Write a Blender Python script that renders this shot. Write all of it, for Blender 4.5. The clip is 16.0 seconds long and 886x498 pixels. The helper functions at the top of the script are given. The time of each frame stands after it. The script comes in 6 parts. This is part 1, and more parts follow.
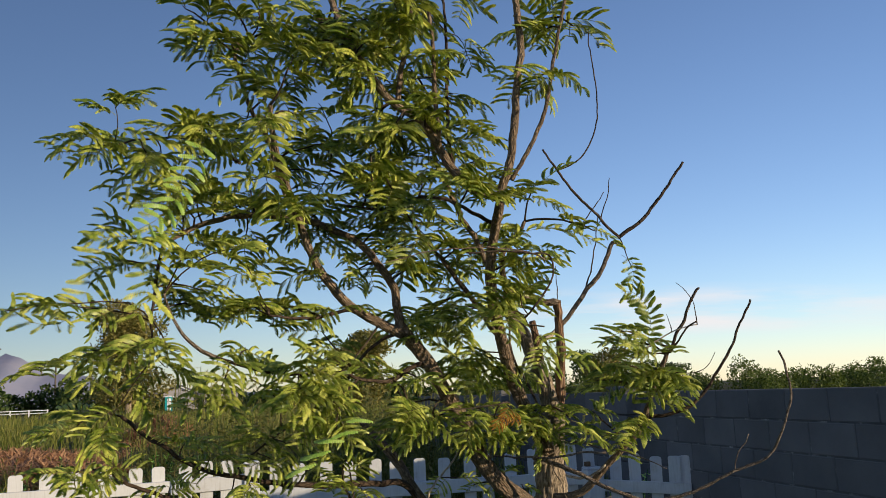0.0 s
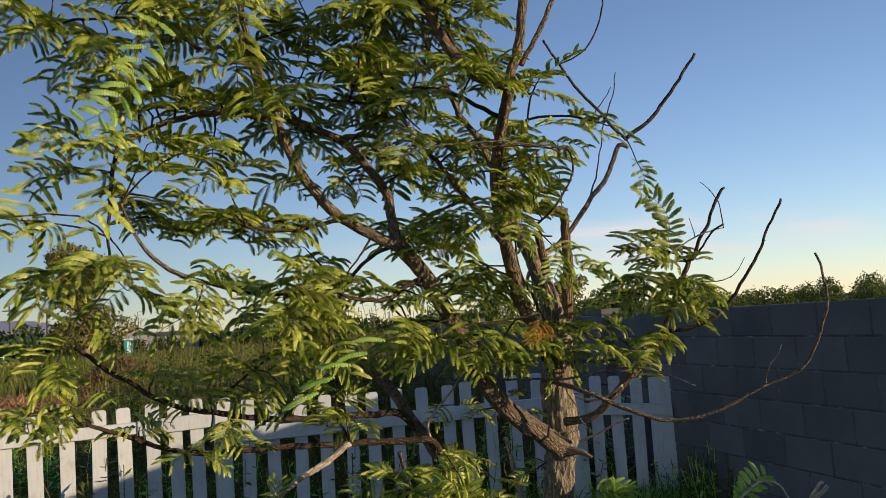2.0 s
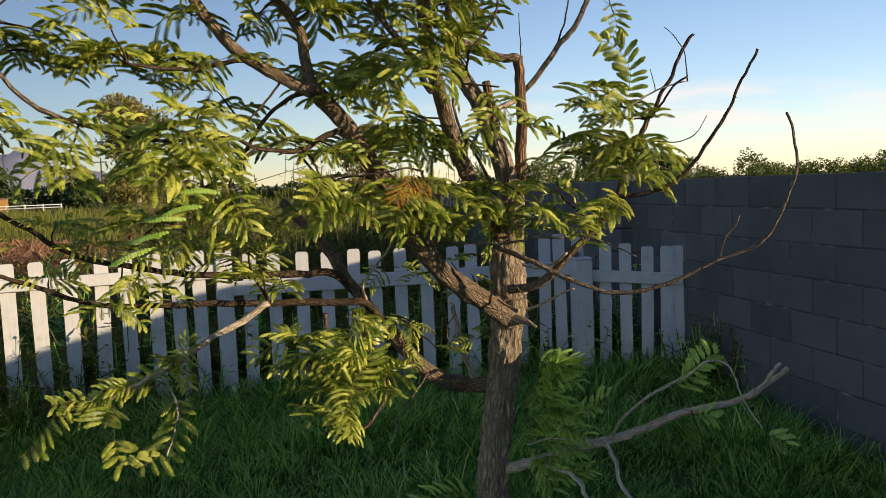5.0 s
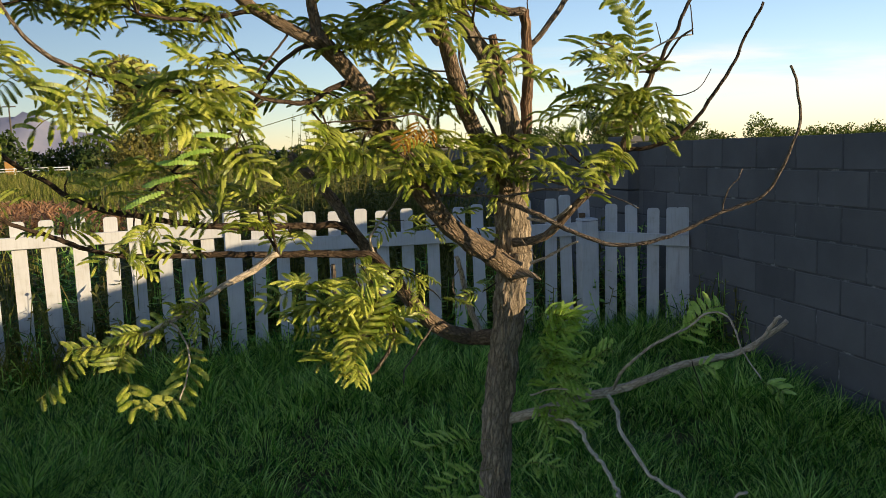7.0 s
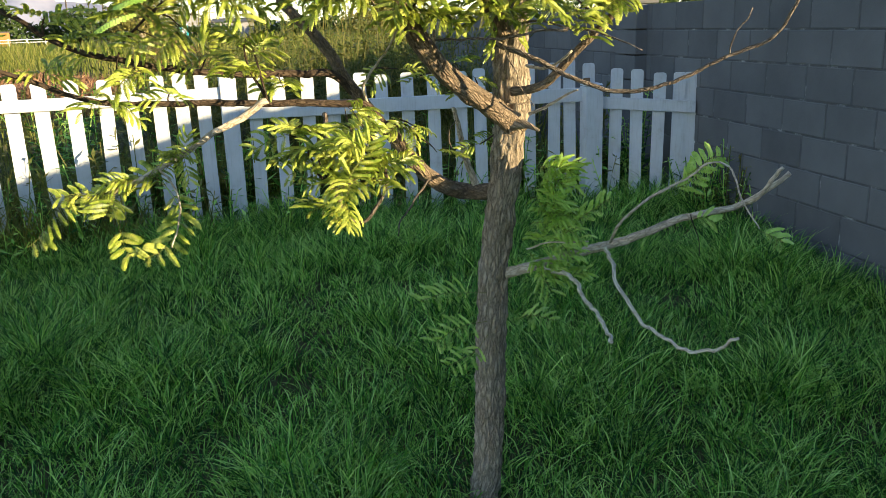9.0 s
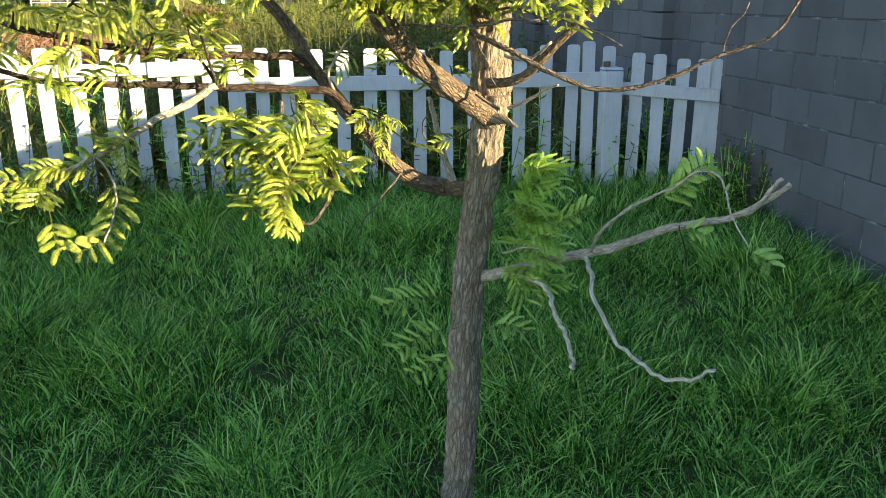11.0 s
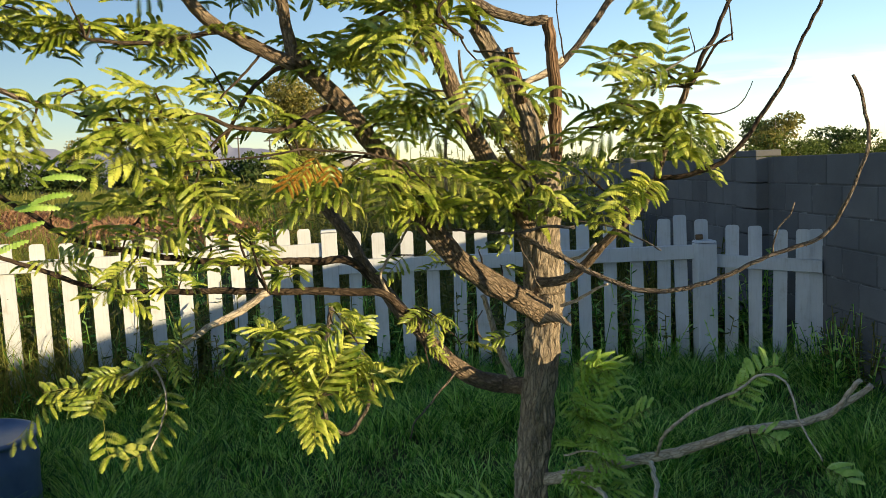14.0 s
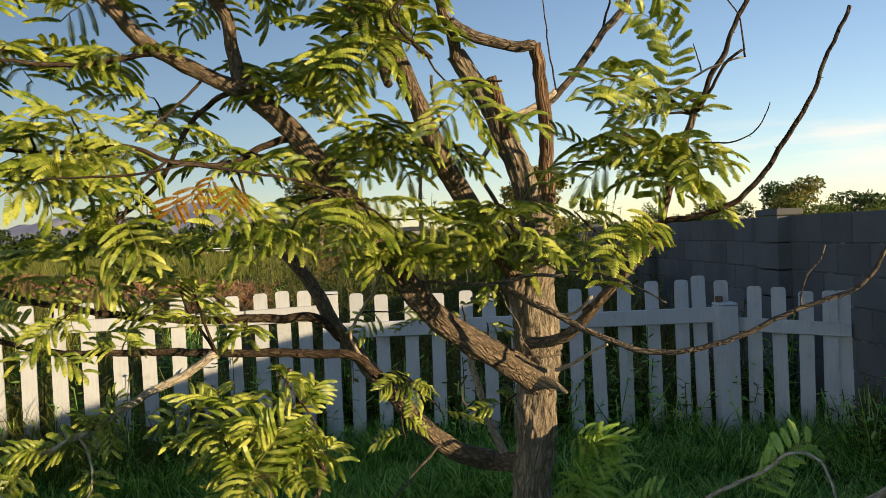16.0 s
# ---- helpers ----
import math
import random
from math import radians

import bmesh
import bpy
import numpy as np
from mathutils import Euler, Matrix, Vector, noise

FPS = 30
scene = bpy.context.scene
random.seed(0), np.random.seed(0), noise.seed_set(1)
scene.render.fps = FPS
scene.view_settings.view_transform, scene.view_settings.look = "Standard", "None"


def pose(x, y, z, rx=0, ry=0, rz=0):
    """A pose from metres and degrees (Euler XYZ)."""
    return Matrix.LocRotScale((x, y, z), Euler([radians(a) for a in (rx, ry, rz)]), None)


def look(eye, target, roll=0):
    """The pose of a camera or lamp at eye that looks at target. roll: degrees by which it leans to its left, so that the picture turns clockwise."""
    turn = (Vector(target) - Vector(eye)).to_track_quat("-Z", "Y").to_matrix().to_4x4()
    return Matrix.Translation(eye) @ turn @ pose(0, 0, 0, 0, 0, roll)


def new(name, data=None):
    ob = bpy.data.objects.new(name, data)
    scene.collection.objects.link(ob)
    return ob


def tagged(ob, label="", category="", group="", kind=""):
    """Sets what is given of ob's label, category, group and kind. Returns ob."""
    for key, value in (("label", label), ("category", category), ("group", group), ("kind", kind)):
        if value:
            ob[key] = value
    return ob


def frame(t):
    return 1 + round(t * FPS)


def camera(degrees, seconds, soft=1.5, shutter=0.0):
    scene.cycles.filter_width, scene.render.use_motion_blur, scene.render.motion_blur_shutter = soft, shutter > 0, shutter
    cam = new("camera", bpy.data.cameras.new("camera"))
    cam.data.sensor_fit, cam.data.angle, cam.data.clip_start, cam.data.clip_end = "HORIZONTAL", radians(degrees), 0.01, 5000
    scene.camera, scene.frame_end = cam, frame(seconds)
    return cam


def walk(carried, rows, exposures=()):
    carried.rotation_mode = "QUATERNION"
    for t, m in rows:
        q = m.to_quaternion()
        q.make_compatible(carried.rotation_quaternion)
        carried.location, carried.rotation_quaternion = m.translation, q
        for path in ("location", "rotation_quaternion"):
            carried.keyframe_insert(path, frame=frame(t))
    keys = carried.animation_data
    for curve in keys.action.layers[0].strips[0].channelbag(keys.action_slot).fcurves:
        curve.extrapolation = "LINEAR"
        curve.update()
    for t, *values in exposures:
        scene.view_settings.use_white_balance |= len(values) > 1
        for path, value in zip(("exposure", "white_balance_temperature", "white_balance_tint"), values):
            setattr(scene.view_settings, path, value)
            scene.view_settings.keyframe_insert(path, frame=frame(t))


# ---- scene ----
cam = camera(56.4, 16.0, soft=0.5)
PATH = [
    (0, (-0.128, 0.065, 1.693), (0.348, 1.978, 2.033), -2.3),
    (0.5, (-0.117, 0.09, 1.687), (0.362, 2.005, 2.009), -2.5),
    (1, (-0.117, 0.163, 1.683), (0.364, 2.089, 1.933), -2.8),
    (1.5, (-0.121, 0.281, 1.677), (0.348, 2.214, 1.886), -3.4),
    (2, (-0.165, 0.372, 1.662), (0.406, 2.281, 1.839), -4.2),
    (2.5, (-0.164, 0.433, 1.656), (0.458, 2.331, 1.745), -4.2),
    (3, (-0.039, 0.467, 1.664), (0.581, 2.367, 1.731), -2.9),
    (3.5, (0.094, 0.467, 1.667), (0.687, 2.377, 1.674), -2.6),
    (4, (0.148, 0.478, 1.65), (0.643, 2.414, 1.574), -2.6),
    (4.2, (0.154, 0.48, 1.649), (0.628, 2.42, 1.545), -2.6),
    (6.3, (0.185, 0.459, 1.61), (0.613, 2.401, 1.401), -2.2),
    (6.5, (0.174, 0.449, 1.612), (0.599, 2.39, 1.382), -2.2),
    (7, (0.165, 0.443, 1.607), (0.587, 2.384, 1.372), -2.1),
    (7.5, (0.176, 0.45, 1.584), (0.591, 2.385, 1.289), -2.0),
    (8, (0.179, 0.453, 1.57), (0.585, 2.375, 1.193), -1.7),
    (8.5, (0.174, 0.436, 1.569), (0.574, 2.357, 1.182), -1.6),
    (8.7, (0.185, 0.441, 1.562), (0.581, 2.357, 1.144), -1.8),
    (9, (0.191, 0.466, 1.533), (0.581, 2.356, 1.005), -2.1),
    (9.2, (0.19, 0.486, 1.531), (0.574, 2.364, 0.96), -2.8),
    (11.3, (0.438, 0.613, 1.569), (0.711, 2.506, 0.983), 1.0),
    (11.5, (0.471, 0.608, 1.576), (0.675, 2.509, 0.989), 0.7),
    (12, (0.531, 0.609, 1.564), (0.635, 2.523, 0.993), -1.8),
    (12.5, (0.56, 0.61, 1.57), (0.647, 2.544, 1.068), -3.1),
    (13, (0.561, 0.609, 1.574), (0.629, 2.552, 1.105), -3.4),
    (13.5, (0.545, 0.614, 1.592), (0.607, 2.568, 1.17), -2.9),
    (14, (0.542, 0.642, 1.632), (0.611, 2.632, 1.441), -2.5),
    (14.5, (0.55, 0.663, 1.655), (0.619, 2.662, 1.641), -2.7),
    (15, (0.559, 0.669, 1.665), (0.618, 2.667, 1.739), -2.9),
    (15.5, (0.579, 0.721, 1.624), (0.629, 2.72, 1.662), -3.2),
    (16, (0.641, 0.882, 1.582), (0.67, 2.882, 1.552), -2.6),
]
walk(cam, [(t, look(eye, target, roll)) for t, eye, target, roll in PATH],
     exposures=[(0, 0.44, 6700, 13), (2, 0.30, 6950, 13), (3.5, 0.44, 7350, 15), (4.2, 0.57, 7400, 15), (6.5, 0.63, 7500, 13), (7.5, 0.96, 7650, 10), (8, 1.25, 7580, 8), (8.5, 1.50, 7500, 7), (9, 1.88, 7500, 5), (11.3, 2.2, 7450, 4), (12.5, 1.92, 7350, 3), (13.5, 1.45, 7400, 4), (14.5, 0.80, 7850, 7), (16, 0.70, 7850, 9)])

# ---- light: low evening sun from behind and to the right, clear sky ----
SUN_AZ, SUN_EL = radians(50.0), radians(9.0)
to_sun = Vector((math.sin(SUN_AZ) * math.cos(SUN_EL), -math.cos(SUN_AZ) * math.cos(SUN_EL), math.sin(SUN_EL)))
world = bpy.data.worlds.new("sky")
scene.world = world
world.use_nodes = True
wn = world.node_tree.nodes
sky = wn.new("ShaderNodeTexSky")
sky.sky_type = "NISHITA"
sky.sun_disc = False
sky.sun_elevation = radians(14.0)
sky.sun_rotation = math.pi + SUN_AZ
sky.air_density = 1.0
sky.dust_density = 0.05
sky.ozone_density = 3.0
tint = wn.new("ShaderNodeMix")
tint.data_type, tint.blend_type = "RGBA", "MULTIPLY"
tint.inputs["Factor"].default_value, tint.inputs["B"].default_value = 1.0, (0.965, 0.957, 1.07, 1)
world.node_tree.links.new(sky.outputs["Color"], tint.inputs["A"])
world.node_tree.links.new(tint.outputs["Result"], wn["Background"].inputs["Color"])
wn["Background"].inputs["Strength"].default_value = 0.09
sun_data = bpy.data.lights.new("sun", "SUN")
sun_data.energy, sun_data.angle, sun_data.color = 3.6, radians(0.55), (1.0, 0.86, 0.62)
sun = new("sun", sun_data)
sun.matrix_world = look(to_sun * 60, (0, 0, 0))


# ---- materials ----
def node_mat(name, rough=0.8, spec=0.3):
    m = bpy.data.materials.new(name)
    m.use_nodes = True
    nt = m.node_tree
    b = nt.nodes["Principled BSDF"]
    b.inputs["Roughness"].default_value = rough
    b.inputs["Specular IOR Level"].default_value = spec
    return m, nt, b


def ramp(nt, fac, stops):
    r = nt.nodes.new("ShaderNodeValToRGB")
    els = r.color_ramp.elements
    while len(els) < len(stops):
        els.new(0.5)
    for e, (p, c) in zip(els, stops):
        e.position, e.color = p, (*c, 1)
    nt.links.new(fac, r.inputs["Fac"])
    return r.outputs["Color"]


def noise_tex(nt, vec, scale, detail=4.0, rough=0.6, stretch=None):
    if stretch:
        mp = nt.nodes.new("ShaderNodeMapping")
        mp.inputs["Scale"].default_value = stretch
        nt.links.new(vec, mp.inputs["Vector"])
        vec = mp.outputs["Vector"]
    n = nt.nodes.new("ShaderNodeTexNoise")
    n.inputs["Scale"].default_value, n.inputs["Detail"].default_value, n.inputs["Roughness"].default_value = scale, detail, rough
    nt.links.new(vec, n.inputs["Vector"])
    return n.outputs["Fac"]


def mix(nt, fac, a, b, mode="MIX"):
    x = nt.nodes.new("ShaderNodeMix")
    x.data_type, x.blend_type = "RGBA", mode
    for sock, v in ((x.inputs["Factor"], fac), (x.inputs["A"], a), (x.inputs["B"], b)):
        if isinstance(v, (int, float)):
            sock.default_value = v
        elif isinstance(v, tuple):
            sock.default_value = (*v, 1)
        else:
            nt.links.new(v, sock)
    return x.outputs["Result"]


def coords(nt, which="Object"):
    return nt.nodes.new("ShaderNodeTexCoord").outputs[which]


def position(nt):
    return nt.nodes.new("ShaderNodeNewGeometry").outputs["Position"]


def island(nt):
    return nt.nodes.new("ShaderNodeNewGeometry").outputs["Random Per Island"]


def object_random(nt):
    return nt.nodes.new("ShaderNodeObjectInfo").outputs["Random"]


def bump(nt, bsdf, height, strength, dist=0.01):
    n = nt.nodes.new("ShaderNodeBump")
    n.inputs["Strength"].default_value, n.inputs["Distance"].default_value = strength, dist
    nt.links.new(height, n.inputs["Height"])
    nt.links.new(n.outputs["Normal"], bsdf.inputs["Normal"])


def leafy(name, stops, through_light=0.35, rough=0.5, by="island", vary=0.6, patch_scale=2.2, spec=0.25):
    """Thin green leaf: glossy face and light that shines through."""
    m, nt, b = node_mat(name, rough, spec)
    fac = island(nt) if by == "island" else object_random(nt)
    patch = noise_tex(nt, position(nt), patch_scale, 3)
    add = nt.nodes.new("ShaderNodeMath")
    add.operation = "MULTIPLY_ADD"
    nt.links.new(patch, add.inputs[0])
    add.inputs[1].default_value = 0.7
    half = nt.nodes.new("ShaderNodeMath")
    half.operation = "MULTIPLY_ADD"
    nt.links.new(fac, half.inputs[0])
    half.inputs[1].default_value, half.inputs[2].default_value = vary, 0.15 - 0.5 * vary
    nt.links.new(half.outputs[0], add.inputs[2])
    col = ramp(nt, add.outputs[0], stops)
    nt.links.new(col, b.inputs["Base Color"])
    tr = nt.nodes.new("ShaderNodeBsdfTranslucent")
    nt.links.new(mix(nt, 1.0, col, (1.0, 1.0, 0.45), "MULTIPLY"), tr.inputs["Color"])
    sh = nt.nodes.new("ShaderNodeMixShader")
    sh.inputs["Fac"].default_value = through_light
    nt.links.new(b.outputs[0], sh.inputs[1])
    nt.links.new(tr.outputs[0], sh.inputs[2])
    nt.links.new(sh.outputs[0], nt.nodes["Material Output"].inputs["Surface"])
    return m


def bark(name, dark, mid, light, around, along, bump_k, crack=0.12):
    """Bark in plates along the limb, with dark cracks between them."""
    m, nt, b = node_mat(name, 0.9, 0.15)
    uv = coords(nt, "UV")
    fine = noise_tex(nt, uv, 1.0, 5, 0.65, (420, 130, 1))
    broad = noise_tex(nt, uv, 1.0, 3, 0.5, (28, 8, 1))
    mp = nt.nodes.new("ShaderNodeMapping")
    mp.inputs["Scale"].default_value = (around, along, 1)
    nt.links.new(uv, mp.inputs["Vector"])
    wob = nt.nodes.new("ShaderNodeTexNoise")
    wob.inputs["Scale"].default_value, wob.inputs["Detail"].default_value = 0.9, 3
    nt.links.new(mp.outputs["Vector"], wob.inputs["Vector"])
    shift = nt.nodes.new("ShaderNodeVectorMath")
    shift.operation = "MULTIPLY_ADD"
    nt.links.new(wob.outputs["Color"], shift.inputs[0])
    shift.inputs[1].default_value = (1.6, 1.6, 0)
    nt.links.new(mp.outputs["Vector"], shift.inputs[2])
    vo = nt.nodes.new("ShaderNodeTexVoronoi")
    vo.feature = "DISTANCE_TO_EDGE"
    vo.inputs["Scale"].default_value = 1.0
    nt.links.new(shift.outputs[0], vo.inputs["Vector"])
    plate = vo.outputs["Distance"]
    c = ramp(nt, plate, [(0.0, dark), (crack, mid), (crack * 3.2, light)])
    c = mix(nt, 0.28, c, ramp(nt, fine, [(0.35, dark), (0.65, light)]))
    c = mix(nt, 0.18, c, ramp(nt, broad, [(0.35, mid), (0.65, light)]))
    nt.links.new(c, b.inputs["Base Color"])
    hgt = mix(nt, 0.3, ramp(nt, plate, [(0.0, (0, 0, 0)), (crack * 2.5, (1, 1, 1))]), fine)
    bump(nt, b, hgt, bump_k, 0.012)
    return m


M_bark = bark("trunk bark", (0.016, 0.011, 0.007), (0.34, 0.255, 0.175), (0.74, 0.60, 0.45), 85, 20, 1.0, 0.24)
M_limb = bark("limb bark", (0.012, 0.008, 0.005), (0.22, 0.15, 0.10), (0.56, 0.42, 0.29), 105, 42, 1.0, 0.22)
M_twig = bark("twig bark", (0.02, 0.013, 0.009), (0.062, 0.041, 0.028), (0.14, 0.10, 0.07), 90, 40, 0.6)
M_dead = bark("dead wood", (0.25, 0.19, 0.14), (0.62, 0.52, 0.395), (0.82, 0.72, 0.57), 120, 22, 0.6, 0.10)
M_grey = bark("grey smooth bark", (0.19, 0.145, 0.10), (0.46, 0.37, 0.275), (0.64, 0.53, 0.41), 110, 40, 0.5, 0.07)
M_brown = bark("brown smooth bark", (0.025, 0.018, 0.013), (0.15, 0.112, 0.083), (0.32, 0.25, 0.19), 130, 50, 0.7, 0.10)
M_wound = bark("split wood", (0.04, 0.018, 0.011), (0.261, 0.145, 0.087), (0.464, 0.312, 0.203), 120, 12, 1.0, 0.14)
# wide patchy ramp: contrast of sunlit and shaded combs is put into the colour
M_leaf = leafy("feathery leaf", [(0.32, (0.018, 0.06, 0.008)), (0.46, (0.22, 0.29, 0.038)), (0.62, (0.68, 0.68, 0.16))], 0.30, 0.36, vary=0.06, patch_scale=24.0, spec=0.36)
# lighter green for young shoots; brightness of sunlit leaves is put into it
M_young_sunlit = leafy("young and sunlit leaf", [(0.30, (0.16, 0.32, 0.045)), (0.48, (0.36, 0.55, 0.10)), (0.66, (0.58, 0.73, 0.22))], 0.36, 0.38, vary=0.08, patch_scale=20.0, spec=0.5)
M_rachis = node_mat("leaf stalk", 0.6, 0.2)[0]
M_rachis.node_tree.nodes["Principled BSDF"].inputs["Base Color"].default_value = (0.20, 0.19, 0.05, 1)
M_wilt = leafy("wilted leaf", [(0.2, (0.30, 0.12, 0.02)), (0.8, (0.55, 0.33, 0.06))], 0.4, 0.6)
M_grass = leafy("lawn grass", [(0.2, (0.016, 0.085, 0.012)), (0.5, (0.15, 0.41, 0.055)), (0.8, (0.50, 0.73, 0.20))], 0.38, 0.5, vary=0.9, patch_scale=5.0)
M_field = leafy("field grass", [(0.15, (0.065, 0.095, 0.014)), (0.5, (0.18, 0.195, 0.035)), (0.85, (0.31, 0.275, 0.085))], 0.35, 0.6)
M_weed = leafy("weed leaves", [(0.15, (0.055, 0.085, 0.018)), (0.5, (0.145, 0.155, 0.042)), (0.85, (0.27, 0.22, 0.08))], 0.35, 0.6)
M_crown = leafy("tree crown leaves", [(0.15, (0.02, 0.045, 0.012)), (0.5, (0.05, 0.085, 0.02)), (0.85, (0.10, 0.13, 0.035))], 0.25, 0.6)
M_hedge = leafy("hedge leaves", [(0.15, (0.04, 0.07, 0.015)), (0.5, (0.10, 0.14, 0.03)), (0.85, (0.20, 0.24, 0.06))], 0.3, 0.6)
M_willow = leafy("dry crown leaves", [(0.15, (0.09, 0.095, 0.02)), (0.5, (0.21, 0.19, 0.05)), (0.85, (0.36, 0.29, 0.09))], 0.3, 0.6)


def block_material():
    m, nt, b = node_mat("concrete block", 0.95, 0.2)
    p = position(nt)
    fine = noise_tex(nt, p, 160, 4, 0.7)
    stain = noise_tex(nt, p, 2.3, 5, 0.6)
    tone = ramp(nt, object_random(nt), [(0, (0.082, 0.08, 0.081)), (0.5, (0.12, 0.117, 0.117)), (1, (0.165, 0.16, 0.158))])
    c = mix(nt, 0.28, tone, ramp(nt, fine, [(0.3, (0.06, 0.058, 0.058)), (0.7, (0.21, 0.205, 0.20))]))
    c = mix(nt, 0.35, c, ramp(nt, stain, [(0.35, (0.085, 0.082, 0.08)), (0.65, (0.18, 0.173, 0.17))]))
    nt.links.new(c, b.inputs["Base Color"])
    bump(nt, b, fine, 0.5, 0.004)
    return m


def mortar_material():
    m, nt, b = node_mat("mortar", 0.95, 0.2)
    p = position(nt)
    c = ramp(nt, noise_tex(nt, p, 9, 5, 0.7), [(0.35, (0.07, 0.068, 0.067)), (0.55, (0.105, 0.102, 0.10)), (0.68, (0.28, 0.27, 0.26))])
    nt.links.new(c, b.inputs["Base Color"])
    return m


def paint_material():
    m, nt, b = node_mat("weathered white paint", 0.55, 0.4)
    p = position(nt)
    grain = noise_tex(nt, p, 1.0, 5, 0.65, (90, 90, 6))
    wear = noise_tex(nt, p, 7.0, 5, 0.7)
    c = ramp(nt, wear, [(0.28, (0.35, 0.335, 0.305)), (0.42, (0.46, 0.46, 0.465)), (0.7, (0.52, 0.525, 0.54))])
    c = mix(nt, 0.18, c, ramp(nt, grain, [(0.32, (0.40, 0.36, 0.30)), (0.5, (0.74, 0.74, 0.74))]))
    nt.links.new(c, b.inputs["Base Color"])
    bump(nt, b, grain, 0.25, 0.003)
    return m


def two_tone(name, scale, a, c, rough=0.9, spec=0.2, bump_k=0.3):
    m, nt, b = node_mat(name, rough, spec)
    n = noise_tex(nt, position(nt), scale, 6, 0.65)
    nt.links.new(ramp(nt, n, [(0.3, a), (0.7, c)]), b.inputs["Base Color"])
    bump(nt, b, n, bump_k, 0.02)
    return m


def ground_material():
    m, nt, b = node_mat("soil and stubble", 1.0, 0.1)
    p = position(nt)
    big = noise_tex(nt, p, 0.22, 5, 0.6)
    small = noise_tex(nt, p, 9, 6, 0.7)
    c = mix(nt, 0.5, ramp(nt, big, [(0.35, (0.05, 0.06, 0.018)), (0.52, (0.09, 0.085, 0.03)), (0.68, (0.15, 0.115, 0.06))]),
            ramp(nt, small, [(0.3, (0.02, 0.02, 0.01)), (0.7, (0.13, 0.11, 0.055))]))
    nt.links.new(c, b.inputs["Base Color"])
    bump(nt, b, small, 0.6, 0.05)
    return m


M_block, M_mortar, M_paint, M_ground = block_material(), mortar_material(), paint_material(), ground_material()
M_barrel = two_tone("faded blue plastic", 6, (0.05, 0.085, 0.155), (0.09, 0.135, 0.21), 0.45, 0.4, 0.05)
M_mulch = two_tone("dry plant litter", 14, (0.08, 0.03, 0.016), (0.28, 0.13, 0.07))
M_straw = two_tone("dry straw", 9, (0.16, 0.06, 0.03), (0.46, 0.27, 0.15))
M_stucco = two_tone("grey stucco", 3, (0.30, 0.28, 0.29), (0.36, 0.34, 0.34))
M_roof = two_tone("grey roof shingle", 4, (0.10, 0.095, 0.10), (0.16, 0.15, 0.155))
M_teal = two_tone("teal plastic", 4, (0.01, 0.28, 0.30), (0.015, 0.34, 0.36), 0.5)
M_white = two_tone("white plastic", 4, (0.7, 0.7, 0.7), (0.8, 0.8, 0.8), 0.5)
M_orange = two_tone("orange paint", 4, (0.38, 0.19, 0.06), (0.46, 0.25, 0.08), 0.6)
M_pole = two_tone("grey pole wood", 4, (0.08, 0.065, 0.055), (0.14, 0.12, 0.10))
# the blue haze of distance is put into the rock's colour
M_hazy_rock = two_tone("hazy mountain rock", 0.004, (0.22, 0.24, 0.33), (0.33, 0.32, 0.39), 1.0, 0.0, 0.0)
M_rust = two_tone("rusty brown metal", 30, (0.10, 0.06, 0.035), (0.22, 0.13, 0.07))


# ---- building helpers ----
def mesh_from(name, verts, faces, mats, uvs=None, smooth=True, face_mats=None):
    me = bpy.data.meshes.new(name)
    me.from_pydata([tuple(v) for v in verts], [], [tuple(f) for f in faces])
    for m in mats if isinstance(mats, (list, tuple)) else [mats]:
        me.materials.append(m)
    if uvs is not None:
        layer = me.uv_layers.new(name="UVMap")
        flat = np.asarray(uvs, dtype=np.float32)
        idx = np.empty(len(me.loops), dtype=np.int32)
        me.loops.foreach_get("vertex_index", idx)
        layer.data.foreach_set("uv", flat[idx].ravel())
    if face_mats is not None:
        me.polygons.foreach_set("material_index", np.asarray(face_mats, dtype=np.int32))
    me.polygons.foreach_set("use_smooth", np.full(len(me.polygons), smooth, dtype=bool))
    me.update()
    return me


def part_of(parent, name, me, label="", m=None, kind=""):
    ob = new(name, me)
    ob.parent = parent
    if m is not None:
        ob.matrix_basis = m
    return tagged(ob, label, kind=kind)


def thing(name, at, label, category, group="", kind=""):
    ob = new(name)
    ob.empty_display_size = 0.1
    ob.location = at
    return tagged(ob, label, category, group, kind)


def spline(points, step):
    """Catmull-Rom through rows of x, y, z, r."""
    P = [np.array(p, float) for p in points]
    P = [2 * P[0] - P[1]] + P + [2 * P[-1] - P[-2]]
    out = []
    for i in range(1, len(P) - 2):
        n = max(2, int(np.linalg.norm(P[i + 1][:3] - P[i][:3]) / step))
        for k in range(n):
            t = k / n
            a, b, c, d = P[i - 1], P[i], P[i + 1], P[i + 2]
            out.append(0.5 * (2 * b + (c - a) * t + (2 * a - 5 * b + 4 * c - d) * t * t + (3 * b - a - 3 * c + d) * t ** 3))
    out.append(P[-2])
    out = np.array(out)
    out[:, 3] = np.maximum(out[:, 3], 0.0006)
    return out


